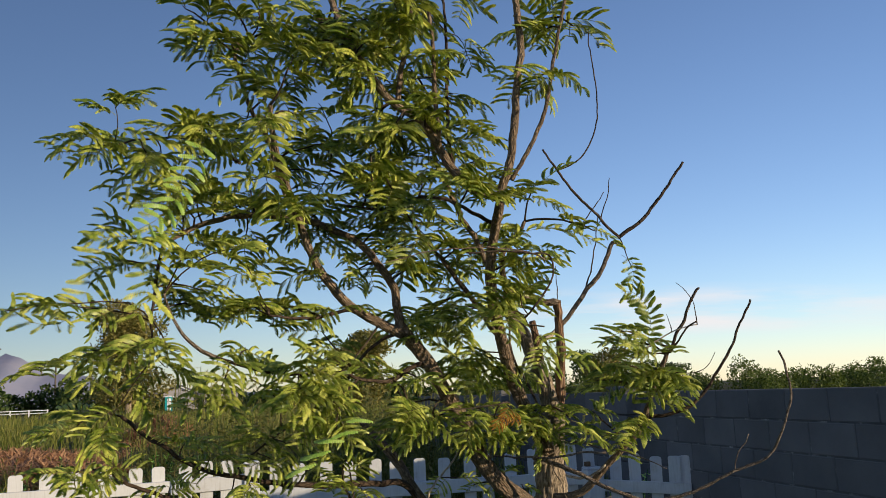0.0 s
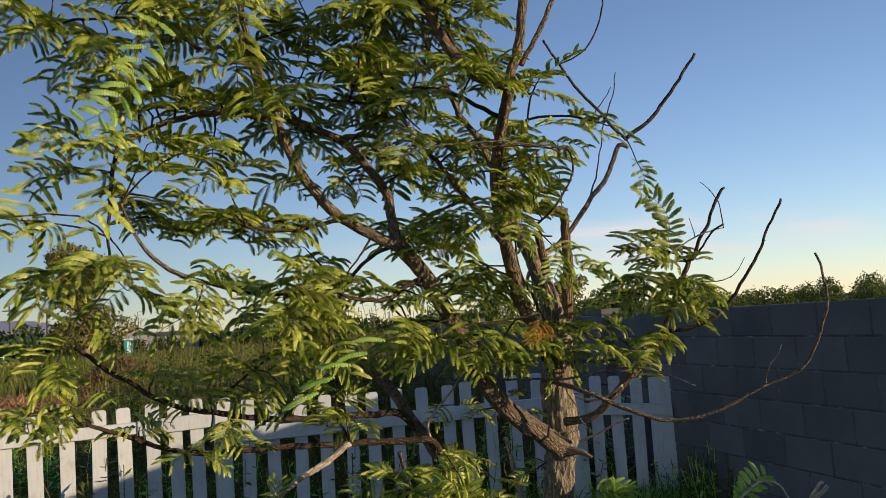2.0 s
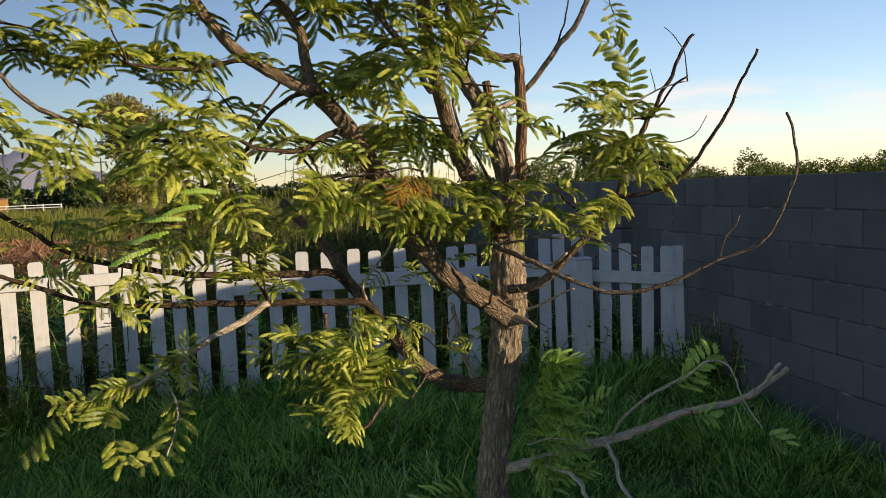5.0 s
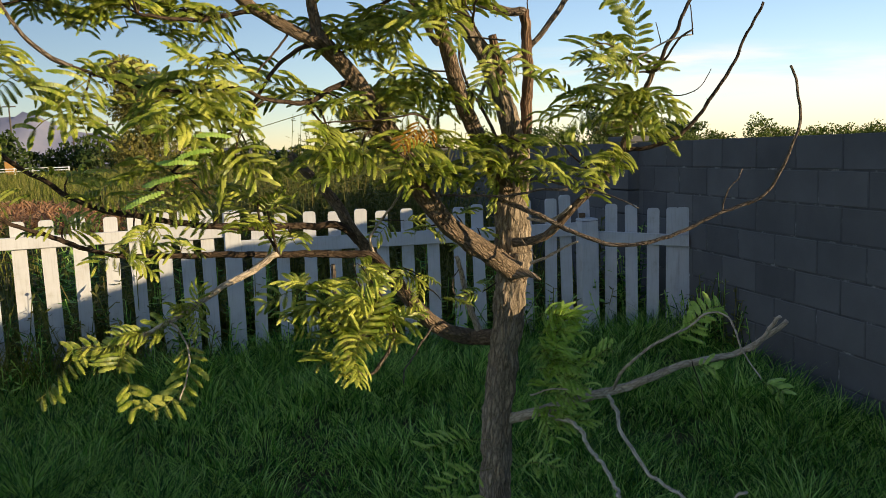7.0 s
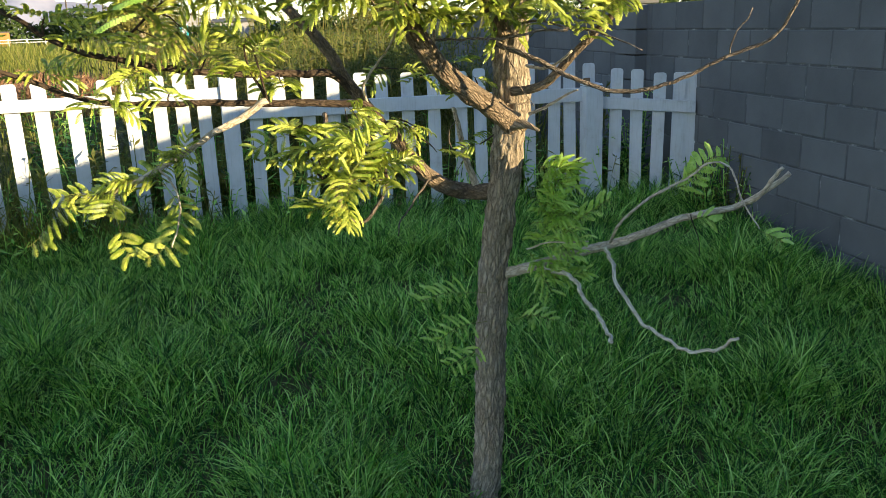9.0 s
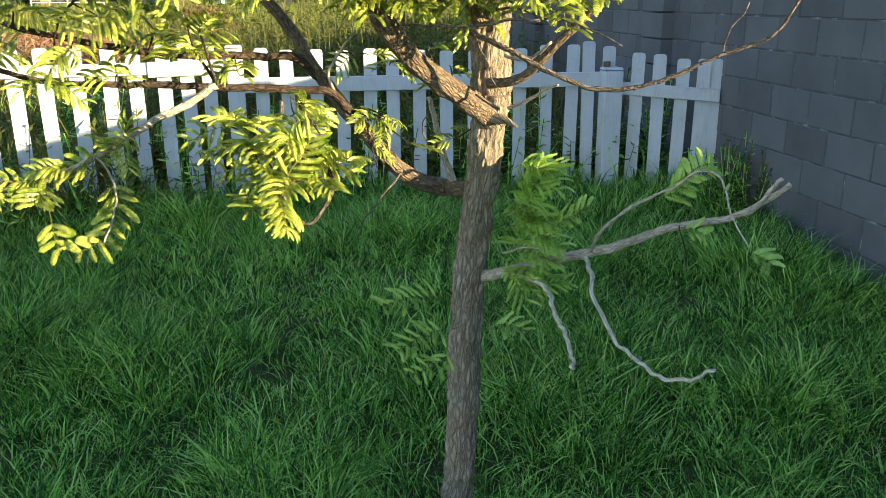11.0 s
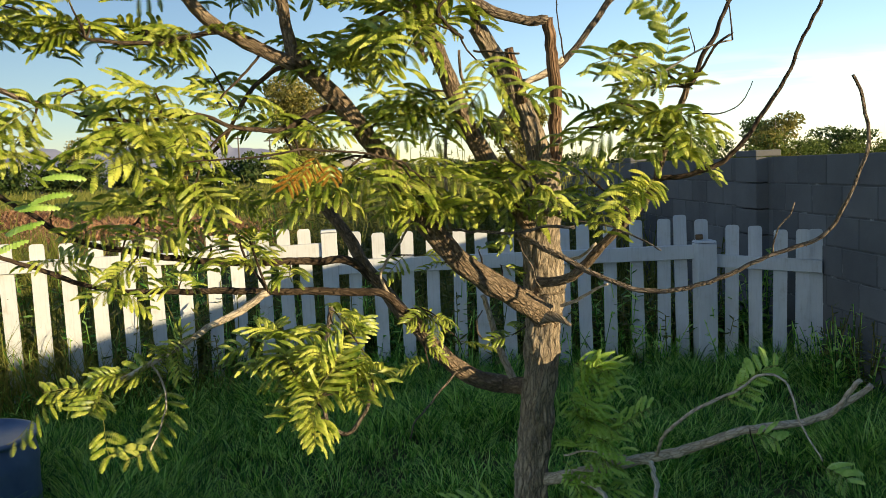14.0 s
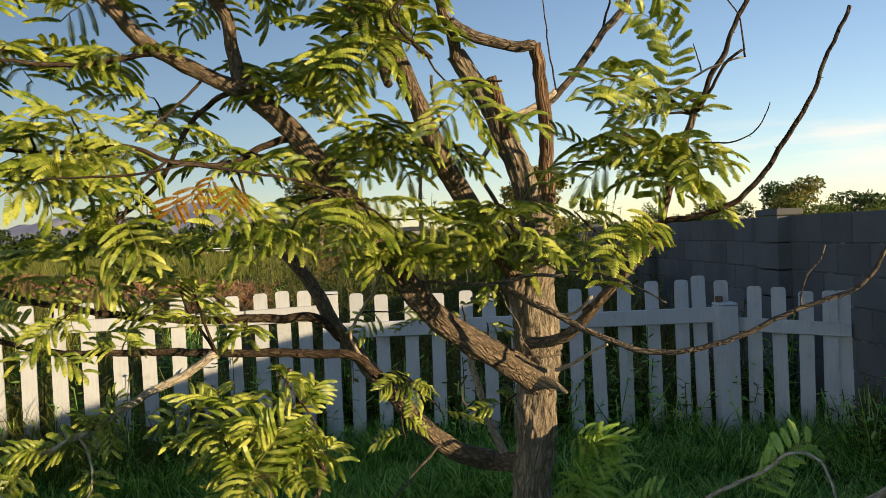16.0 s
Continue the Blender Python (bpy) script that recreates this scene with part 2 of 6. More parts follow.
def tube(points, segs=8, step=0.02, rough=0.06, wobble=0.0, ridges=0, seed=0):
    """A tapered limb swept along a spline, with uneven girth; gives vertices, faces and uvs."""
    S = spline(points, step)
    rnd = Vector((seed * 3.7, seed * 1.3, seed * 2.1))
    verts, uvs, faces = [], [], []
    length = 0.0
    normal = Vector((1, 0, 0))
    for i, row in enumerate(S):
        p = Vector(row[:3])
        a, b = Vector(S[max(i - 1, 0)][:3]), Vector(S[min(i + 1, len(S) - 1)][:3])
        t = (b - a).normalized()
        if i:
            length += (p - Vector(S[i - 1][:3])).length
        if wobble and 0 < i < len(S) - 1:
            p = p + Vector((noise.noise(p * 11 + rnd), noise.noise(p * 11 - rnd), noise.noise(p * 11 + rnd * 2))) * wobble
            p = p + Vector((noise.noise(p * 37 + rnd), noise.noise(p * 37 - rnd), noise.noise(p * 37 + rnd * 2))) * (wobble * 0.6)
        normal = (normal - t * normal.dot(t))
        if normal.length < 1e-4:
            normal = t.orthogonal()
        normal.normalize()
        side = t.cross(normal)
        for k in range(segs + 1):
            ang = 2 * math.pi * (k % segs) / segs
            d = normal * math.cos(ang) + side * math.sin(ang)
            r = row[3]
            g = 1 + rough * noise.noise(Vector((d.x * 2, d.y * 2, d.z * 2 + length * 18)) + rnd)
            if ridges:
                q = 1.2 + r * 70
                g -= ridges * 1.5 * max(0.0, 0.35 - abs(noise.noise(Vector((math.cos(ang) * q, math.sin(ang) * q, length * 12)) + rnd)))
                g += ridges * 0.5 * noise.noise(Vector((math.cos(ang) * q * 2, math.sin(ang) * q * 2, length * 40)) + rnd)
            verts.append(p + d * (r * g))
            uvs.append((k / segs * r * 6.28, length))
    n = segs + 1
    for i in range(len(S) - 1):
        for k in range(segs):
            faces.append((i * n + k, i * n + k + 1, (i + 1) * n + k + 1, (i + 1) * n + k))
    for ring, flip in ((0, True), (len(S) - 1, False)):
        verts.append(Vector(S[ring][:3]))
        uvs.append((0.0, length))
        c = len(verts) - 1
        for k in range(segs):
            f = (ring * n + k, ring * n + k + 1, c)
            faces.append(f[::-1] if flip else f)
    return verts, faces, uvs


class Pile:
    """Collects loose geometry that ends up as one mesh."""

    def __init__(self):
        self.v, self.f, self.m, self.n = [], [], [], 0

    def add(self, verts, faces, mat=0):
        verts = np.asarray([tuple(v) for v in verts], float)
        self.v.append(verts)
        self.f += [tuple(i + self.n for i in f) for f in faces]
        self.m += [mat] * len(faces) if isinstance(mat, int) else list(mat)
        self.n += len(verts)

    def mesh(self, name, mats, smooth=False):
        return mesh_from(name, np.concatenate(self.v), self.f, mats, None, smooth, self.m)


def box(x0, x1, y0, y1, z0, z1, bevel=0.0):
    bm = bmesh.new()
    bmesh.ops.create_cube(bm, size=1.0)
    for v in bm.verts:
        v.co = Vector(((x0 + x1) / 2 + v.co.x * (x1 - x0), (y0 + y1) / 2 + v.co.y * (y1 - y0), (z0 + z1) / 2 + v.co.z * (z1 - z0)))
    if bevel:
        bmesh.ops.bevel(bm, geom=bm.edges[:], offset=bevel, segments=1, affect="EDGES")
    verts, faces = [v.co.copy() for v in bm.verts], [[v.index for v in f.verts] for f in bm.faces]
    bm.free()
    return verts, faces


def blades(roots, heights, widths, bend, mat, name, rng, ways=None):
    """Many grass blades as one mesh: each a tapered strip of three steps that arches over."""
    n = len(roots)
    ang = rng.uniform(0, 2 * math.pi, n) if ways is None else ways + rng.normal(0, 0.5, n)
    lean = bend * rng.uniform(0.3, 1.3, n)
    face = rng.uniform(0, 2 * math.pi, n)
    d = np.stack([np.cos(ang), np.sin(ang), np.zeros(n)], 1)
    w = np.stack([np.cos(face), np.sin(face), np.zeros(n)], 1) * (widths[:, None] / 2)
    V = np.zeros((n, 7, 3))
    for i, (s, k) in enumerate(((0.0, 0.9), (0.4, 1.0), (0.75, 0.7))):
        c = roots + d * (lean * heights * s ** 2)[:, None] + np.array([0, 0, 1.0]) * (heights * (s - 0.25 * np.minimum(lean, 1.6) * s ** 2.4))[:, None]
        V[:, 2 * i], V[:, 2 * i + 1] = c - w * k, c + w * k
    V[:, 6] = roots + d * (lean * heights)[:, None] + np.array([0, 0, 1.0]) * (heights * (1 - 0.25 * np.minimum(lean, 1.6) * 1.25))[:, None]
    base = np.arange(n)[:, None] * 7
    quads = np.concatenate([base + [0, 1, 3, 2], base + [2, 3, 5, 4]]).astype(np.int32)
    tris = (base + [4, 5, 6]).astype(np.int32)
    me = bpy.data.meshes.new(name)
    me.vertices.add(n * 7)
    me.vertices.foreach_set("co", V.astype(np.float32).ravel())
    loops = np.concatenate([quads.ravel(), tris.ravel()])
    me.loops.add(len(loops))
    me.loops.foreach_set("vertex_index", loops)
    starts = np.concatenate([np.arange(len(quads)) * 4, len(quads) * 4 + np.arange(len(tris)) * 3]).astype(np.int32)
    me.polygons.add(len(starts))
    me.polygons.foreach_set("loop_start", starts)
    me.materials.append(mat)
    me.update(calc_edges=True)
    me.validate()
    me.polygons.foreach_set("use_smooth", np.ones(len(me.polygons), dtype=bool))
    return me


# ---- ground ----
SOIL = 0.15


def land(x, y):
    """Height of the soil: a yard that climbs gently to the fence, then a field that rises a little."""
    far = min(max((y - 6.6) / 14.0, 0.0), 1.0)
    near = min(max((5.4 - y) / 2.6, 0.0), 1.0)
    return SOIL - 0.20 * near * near * (3 - 2 * near) + 0.30 * far * far * (3 - 2 * far) + 0.02 * noise.noise(Vector((x * 0.6, y * 0.6, 0)))


def build_ground():
    xs = np.concatenate([-np.geomspace(4000, 8, 26), np.linspace(-7, 7, 29), np.geomspace(8, 4000, 26)])
    ys = np.concatenate([-np.geomspace(4000, 6, 16), np.linspace(-5, 30, 71), np.geomspace(32, 4600, 34)])
    verts = [(x, y, land(x, y)) for y in ys for x in xs]
    n = len(xs)
    faces = [(j * n + i, j * n + i + 1, (j + 1) * n + i + 1, (j + 1) * n + i) for j in range(len(ys) - 1) for i in range(n - 1)]
    return tagged(new("ground", mesh_from("ground", verts, faces, M_ground)), "dry earth and stubble under grass", "ground", kind="structure")


build_ground()

# ---- concrete block wall with piers ----
WALL_X, JOINT_Y, TOP, HALF = 3.3, 4.43, 1.6256, 0.2032
WALL_FROM, WALL_TO = -7.97, 16.41
PIERS = tuple(7.15 + 3.6576 * i for i in range(-4, 3))


def build_wall():
    wall = thing("wall_east", (WALL_X, 6.0, 0), "tall grey concrete block wall in running bond", "wall", kind="structure")
    v, f = box(0.004, 0.19, WALL_FROM - 6, WALL_TO - 6, -0.1, TOP - 0.004)
    part_of(wall, "mortar_core", mesh_from("mortar_core", v, f, M_mortar, smooth=False), "recessed grey mortar")
    v, f = box(0, 0.197, -0.198, 0.198, 0.005, HALF - 0.005, 0.004)
    block = mesh_from("block", v, f, M_block, smooth=False)
    v, f = box(-0.1, 0.1, -0.2, 0.2, 0.005, HALF - 0.005, 0.005)
    pier_block = mesh_from("pier_block", v, f, M_block, smooth=False)
    v, f = box(-0.1, 0.1, -0.2, 0.2, 0.0, 0.05, 0.006)
    cap = mesh_from("pier_cap", v, f, M_block, smooth=False)
    rng = random.Random(5)
    rest = Pile()
    for course in range(8):
        z = TOP - HALF * (course + 1)
        j = -62 + (course % 2)
        while JOINT_Y + HALF * (j + 2) < WALL_TO + 0.05:
            y = JOINT_Y + HALF * (j + 1)
            if y > WALL_FROM:
                m = pose(rng.uniform(-0.0015, 0.0015), y - 6.0, z, 0, 0, rng.uniform(-0.25, 0.25))
                if 3.0 < y < 11.2:
                    part_of(wall, "block", block, m=m)
                else:
                    rest.add([m @ p.co for p in block.vertices], [tuple(q.vertices) for q in block.polygons])
            j += 2
        for y in PIERS:
            part_of(wall, "pier_block", pier_block, m=pose(0, y - 6.0, z, 0, 0, rng.uniform(-0.3, 0.3)))
    for y in PIERS:
        part_of(wall, "pier_cap", cap, m=pose(0, y - 6.0, TOP + 0.001))
    part_of(wall, "far_blocks", rest.mesh("far_blocks", M_block), kind="stuff")


build_wall()


# ---- white picket fence in four uneven lengths ----
def picket_mesh(height):
    w, t, ear = 0.0445, 0.009, 0.018
    outline = [(-w, 0), (w, 0), (w, height - ear), (w - 0.006, height - 0.005), (w - ear, height), (-w + ear, height), (-w + 0.006, height - 0.005), (-w, height - ear)]
    n = len(outline)
    verts = [(x, -t, z) for x, z in outline] + [(x, t, z) for x, z in outline]
    faces = [tuple(range(n)), tuple(range(2 * n - 1, n - 1, -1))] + [((i + 1) % n, i, n + i, n + (i + 1) % n) for i in range(n)]
    return mesh_from("picket", verts, faces, M_paint, smooth=False)


PICKET = picket_mesh(1.05)


def fence_length(name, a, b, offsets, top_a, top_b, drop, tall, rng, label, jolts=()):
    """Pickets stand along the line a to b; the rail is nailed on the near side, drop below their tops."""
    a, b = Vector(a), Vector(b)
    run = (b - a)
    ang = math.degrees(math.atan2(run.y, run.x))
    fence = thing(name, (a.x, a.y, SOIL), label, "fence", "picket fence lengths")
    length = run.length
    fence.matrix_world = pose(a.x, a.y, SOIL, 0, 0, ang)
    for i, o in enumerate(offsets):
        s = o / length
        top = top_a + (top_b - top_a) * s - SOIL + rng.uniform(-0.008, 0.008) + (jolts[i] if i < len(jolts) else 0)
        part_of(fence, "picket", PICKET, m=pose(o, 0.011, top - 1.05, rng.uniform(-0.6, 0.6), rng.uniform(-1.0, 1.0), rng.uniform(-1, 1)))
    za, zb = top_a - SOIL - drop, top_b - SOIL - drop
    v, f = box(0.0, length, -0.034, 0.0, -tall, 0.0, 0.004)
    v = [Vector((p.x, p.y, p.z + za + (zb - za) * p.x / length)) for p in v]
    part_of(fence, "rail", mesh_from("rail", v, f, M_paint, smooth=False), "flat white top rail")
    return fence


def fence_post(fence, x, y, half, top, name="post"):
    v, f = box(-half, half, -half, half, -0.05, top - 0.020, 0.003)
    c = [(-half, -half, top - 0.014), (half, -half, top - 0.014), (half, half, top - 0.014), (-half, half, top - 0.014),
         (-half * 0.9, -half * 0.9, top), (half * 0.9, -half * 0.9, top), (half * 0.9, half * 0.9, top), (-half * 0.9, half * 0.9, top)]
    cf = [(4, 5, 6, 7)] + [(i, (i + 1) % 4, 4 + (i + 1) % 4, 4 + i) for i in range(4)] + [(3, 2, 1, 0)]
    post = part_of(fence, "post", mesh_from("post", v, f, M_paint, smooth=False), "square white fence post", pose(x, y, 0))
    part_of(post, "post_cap", mesh_from("post_cap", c, cf, M_paint, smooth=False))
    return post


def build_fence():
    rng = random.Random(8)
    west = fence_length("picket_fence", (-4.2, 5.424), (-0.55, 6.373), [3.646 - 0.179 * i for i in range(21)], 1.30, 1.255, 0.105, 0.078, rng,
                        "weathered white picket fence with a wide rail, standing in weeds")
    fence_post(west, -0.06, 0.0, 0.05, 1.30 - SOIL)
    link = fence_length("picket_fence", (-0.60, 6.345), (-0.105, 6.40), [0.10, 0.255, 0.388], 1.262, 1.272, 0.108, 0.098, rng,
                        "short raised picket fence length beside a square post")
    fence_post(link, 0.553, 0.0, 0.055, 1.25 - SOIL)
    mid = fence_length("picket_fence", (0.005, 6.40), (2.62, 6.35), [0.105, 0.29, 0.47, 0.65, 0.835, 1.005, 1.19, 1.38, 1.572, 1.728, 1.902, 2.10, 2.28, 2.415, 2.571], 1.222, 1.218, 0.185, 0.10, rng,
                       "white picket fence in the shade of a block wall", (0.008, 0.0, -0.01, -0.02, -0.012, -0.02, -0.02, -0.02, -0.026, -0.012, -0.018, 0.0, 0.01, 0.022, -0.015))
    fence_post(mid, 2.553, -0.06, 0.066, 1.066 - SOIL)
    v, f = box(-0.024, 0.024, -0.012, 0.012, 0, 0.036, 0.003)
    part_of(mid, "latch", mesh_from("latch", v, f, M_rust, smooth=False), "small rusty brown latch on the post", pose(2.53, -0.02, 1.068 - SOIL))
    fence_length("picket_fence", (2.635, 6.30), (3.29, 6.10), [0.10, 0.262, 0.415, 0.56, 0.655], 1.165, 1.115, 0.20, 0.088, rng,
                 "short white picket fence length that meets the block wall", (0, 0.012, -0.008, -0.002, 0))


build_fence()


# ---- blue barrel in the grass ----
def build_barrel():
    barrel = thing("barrel", (-1.515, 4.35, SOIL - 0.08), "faded blue plastic drum standing in tall grass", "barrel")
    prof = [(0.0, 0.0), (0.25, 0.0), (0.275, 0.03), (0.285, 0.12), (0.29, 0.16), (0.285, 0.2), (0.288, 0.32), (0.293, 0.35), (0.288, 0.38), (0.275, 0.455)]
    top = [(0.275, 0.455), (0.29, 0.462), (0.296, 0.475), (0.29, 0.488), (0.27, 0.49), (0.262, 0.475), (0.0, 0.472)]
    for name, rows, label in (("body", prof, ""), ("rim", top, "dark blue rolled rim and lid")):
        n, verts, faces = 40, [], []
        for r, z in rows:
            verts += [(r * math.cos(2 * math.pi * k / n), r * math.sin(2 * math.pi * k / n), z) for k in range(n)]
        verts = [(x, y, z * 0.93) for x, y, z in verts]
        for i in range(len(rows) - 1):
            faces += [(i * n + k, i * n + (k + 1) % n, (i + 1) * n + (k + 1) % n, (i + 1) * n + k) for k in range(n)]
        part_of(barrel, name, mesh_from(name, verts, faces, M_barrel), label)


build_barrel()

# ---- the young tree ----
BASE = Vector((0.77, 2.89, SOIL))
tree = thing("tree", BASE, "young feathery-leaved tree with furrowed bark and bare grey twigs", "tree")
wood_lines = []       # centre lines, for twigs to grow from
limb_count = [0]


def spurs(v, f, uv, segs, seed):
    """Short knobs and broken thorns along a bare twig, each growing out of the bark."""
    rng = random.Random(seed)
    n = segs + 1
    rings = (len(v) - 2) // n
    centres = [sum((v[i * n + k] for k in range(segs)), Vector()) / segs for i in range(rings)]
    i = rng.randint(1, 3)
    while i < rings - 1:
        c = centres[i]
        t = (centres[min(i + 1, rings - 1)] - centres[i - 1]).normalized()
        edge = v[i * n + rng.randrange(segs)] - c
        r = edge.length
        d = (edge.normalized() + t * rng.uniform(-0.1, 0.7)).normalized()
        side = d.orthogonal().normalized()
        up = d.cross(side)
        w, ln = max(0.0009, r * rng.uniform(0.3, 0.5)), r * 0.6 + rng.uniform(0.002, 0.006)
        base = len(v)
        for a in range(4):
            o = side * math.cos(a * 1.571) + up * math.sin(a * 1.571)
            v.append(c + d * (r * 0.4) + o * w)
            uv.append((a * 0.25 * r, i * 0.01))
        v.append(c + d * (r * 0.4 + ln))
        uv.append((0.0, i * 0.01 + ln))
        f += [(base + a, base + (a + 1) % 4, base + 4) for a in range(4)]
        i += rng.randint(2, 6)


def limb(name, mat, points, leafs, label=""):
    """One limb of the tree as a part; leafs says whether leafy twigs may grow from it."""
    thick = points[0][3]
    if thick < 0.0042:
        points = [(x, y, z, r * 0.78) for x, y, z, r in points]
    limb_count[0] += 1
    segs = 60 if thick > 0.035 else 32 if thick > 0.018 else 16 if thick > 0.009 else 9
    v, f, uv = tube(points, segs, 0.006 if thick > 0.018 else 0.010, 0.18, 0.012 if mat is M_dead else 0.005 if thick < 0.018 else 0.002,
                    0.21 if thick > 0.035 else 0.11 if thick > 0.018 else 0.08, limb_count[0])
    if not leafs and thick < 0.02:
        spurs(v, f, uv, segs, limb_count[0])
    v = [p - BASE for p in v]
    part_of(tree, name, mesh_from(name, v, f, mat, uv), label)
    if leafs:
        for row in spline(points, 0.03):
            wood_lines.append((Vector(row[:3]), row[3]))


limb("trunk", M_bark, [(0.785, 2.88, -0.14, 0.060), (0.807, 2.86, 0.069, 0.0490), (0.815, 2.85, 0.25, 0.0475), (0.822, 2.839, 0.423, 0.0473), (0.823, 2.829, 0.588, 0.047), (0.83, 2.818, 0.746, 0.0468), (0.843, 2.804, 0.898, 0.0465), (0.854, 2.772, 1.046, 0.0459), (0.862, 2.741, 1.186, 0.0452), (0.87, 2.71, 1.318, 0.0445)], 0, "main trunk with deep vertical furrows")
limb("limb", M_bark, [(0.873, 2.73, 1.317, 0.05), (0.866, 2.715, 1.389, 0.05), (0.86, 2.7, 1.46, 0.049), (0.867, 2.691, 1.53, 0.045), (0.874, 2.682, 1.598, 0.038), (0.859, 2.674, 1.666, 0.031), (0.835, 2.665, 1.73, 0.027), (0.809, 2.656, 1.793, 0.025), (0.781, 2.648, 1.854, 0.023), (0.745, 2.639, 1.91, 0.022), (0.709, 2.63, 1.966, 0.02)], 1, "thick upright limb with a broken top")
limb("limb", M_limb, [(0.887, 2.72, 1.239, 0.0323), (0.815, 2.676, 1.292, 0.0308), (0.746, 2.636, 1.34, 0.0293), (0.681, 2.614, 1.385, 0.0282), (0.627, 2.593, 1.439, 0.027), (0.58, 2.571, 1.497, 0.0259), (0.55, 2.55, 1.565, 0.0248), (0.513, 2.519, 1.626, 0.0236), (0.471, 2.489, 1.681, 0.0225), (0.432, 2.458, 1.736, 0.0213), (0.395, 2.428, 1.788, 0.0202), (0.351, 2.399, 1.832, 0.0191), (0.311, 2.37, 1.877, 0.0181)], 1, "thick forked limb with furrowed bark")
limb("limb", M_limb, [(0.317, 2.37, 1.858, 0.015), (0.248, 2.359, 1.891, 0.0141), (0.181, 2.348, 1.925, 0.0133), (0.127, 2.337, 1.974, 0.0124), (0.085, 2.326, 2.031, 0.0115), (0.053, 2.315, 2.093, 0.0107), (0.03, 2.295, 2.156, 0.0098), (0.005, 2.266, 2.214, 0.0089), (-0.017, 2.237, 2.272, 0.008), (-0.034, 2.208, 2.329, 0.0071), (-0.048, 2.179, 2.385, 0.0063), (-0.054, 2.15, 2.441, 0.0055)], 1, "")
limb("branch", M_limb, [(0.317, 2.37, 1.858, 0.013), (0.304, 2.366, 1.92, 0.0125), (0.295, 2.361, 1.983, 0.0119), (0.264, 2.357, 2.039, 0.0114), (0.227, 2.353, 2.09, 0.0109), (0.178, 2.349, 2.128, 0.0104), (0.121, 2.344, 2.152, 0.0099), (0.063, 2.34, 2.173, 0.0094), (0.003, 2.336, 2.179, 0.0089), (-0.055, 2.331, 2.189, 0.0084), (-0.114, 2.327, 2.185, 0.0079), (-0.172, 2.323, 2.179, 0.0074), (-0.226, 2.319, 2.16, 0.0069), (-0.276, 2.314, 2.133, 0.0064), (-0.324, 2.31, 2.102, 0.006)], 1, "")
limb("twig", M_twig, [(-0.324, 2.31, 2.102, 0.0053), (-0.337, 2.302, 2.044, 0.0047), (-0.343, 2.294, 1.985, 0.0042), (-0.347, 2.286, 1.927, 0.0037), (-0.345, 2.278, 1.87, 0.0031), (-0.337, 2.27, 1.815, 0.0026)], 1, "")
limb("twig", M_twig, [(-0.344, 2.28, 1.898, 0.0026), (-0.326, 2.26, 1.869, 0.0023), (-0.309, 2.24, 1.84, 0.0019), (-0.285, 2.22, 1.82, 0.0016), (-0.255, 2.2, 1.816, 0.0012)], 1, "")
limb("branch", M_twig, [(0.183, 2.35, 1.927, 0.0061), (0.132, 2.33, 1.917, 0.0055), (0.083, 2.31, 1.906, 0.0049), (0.035, 2.29, 1.9, 0.0043), (-0.012, 2.27, 1.899, 0.0038), (-0.056, 2.25, 1.906, 0.0032)], 1, "")
limb("branch", M_twig, [(0.247, 2.37, 1.885, 0.0041), (0.218, 2.347, 1.846, 0.0036), (0.188, 2.323, 1.809, 0.0031), (0.159, 2.3, 1.773, 0.0026)], 1, "")
limb("branch", M_twig, [(0.383, 2.42, 1.776, 0.0077), (0.332, 2.4, 1.756, 0.0069), (0.286, 2.38, 1.731, 0.0062), (0.235, 2.36, 1.725, 0.0054), (0.186, 2.34, 1.736, 0.0047), (0.144, 2.32, 1.757, 0.004), (0.098, 2.3, 1.766, 0.0033)], 1, "")
limb("branch", M_brown, [(-0.189, 2.25, 1.802, 0.0058), (-0.226, 2.24, 1.82, 0.0052), (-0.257, 2.23, 1.848, 0.0047), (-0.281, 2.22, 1.882, 0.0042), (-0.297, 2.21, 1.92, 0.0036), (-0.311, 2.2, 1.959, 0.0031)], 1, "")
limb("twig", M_twig, [(0.098, 2.3, 1.766, 0.004), (0.022, 2.287, 1.755, 0.0043), (-0.053, 2.275, 1.76, 0.0046), (-0.122, 2.262, 1.778, 0.0048), (-0.189, 2.25, 1.802, 0.0051)], 1, "")
limb("limb", M_limb, [(0.817, 2.6, 1.494, 0.0236), (0.767, 2.56, 1.575, 0.0224), (0.715, 2.52, 1.651, 0.0211), (0.672, 2.48, 1.728, 0.02), (0.64, 2.437, 1.803, 0.0188), (0.609, 2.391, 1.876, 0.0176), (0.581, 2.346, 1.947, 0.0165), (0.565, 2.3, 2.015, 0.0154), (0.556, 2.248, 2.078, 0.0142), (0.555, 2.196, 2.138, 0.0132), (0.554, 2.144, 2.194, 0.0121)], 1, "upright limb with ringed bark")
limb("limb", M_limb, [(0.553, 2.144, 2.206, 0.0121), (0.583, 2.128, 2.307, 0.0115), (0.595, 2.113, 2.413, 0.011), (0.607, 2.097, 2.518, 0.0104), (0.615, 2.081, 2.624, 0.0099), (0.604, 2.066, 2.729, 0.0093), (0.591, 2.05, 2.834, 0.0088)], 1, "")
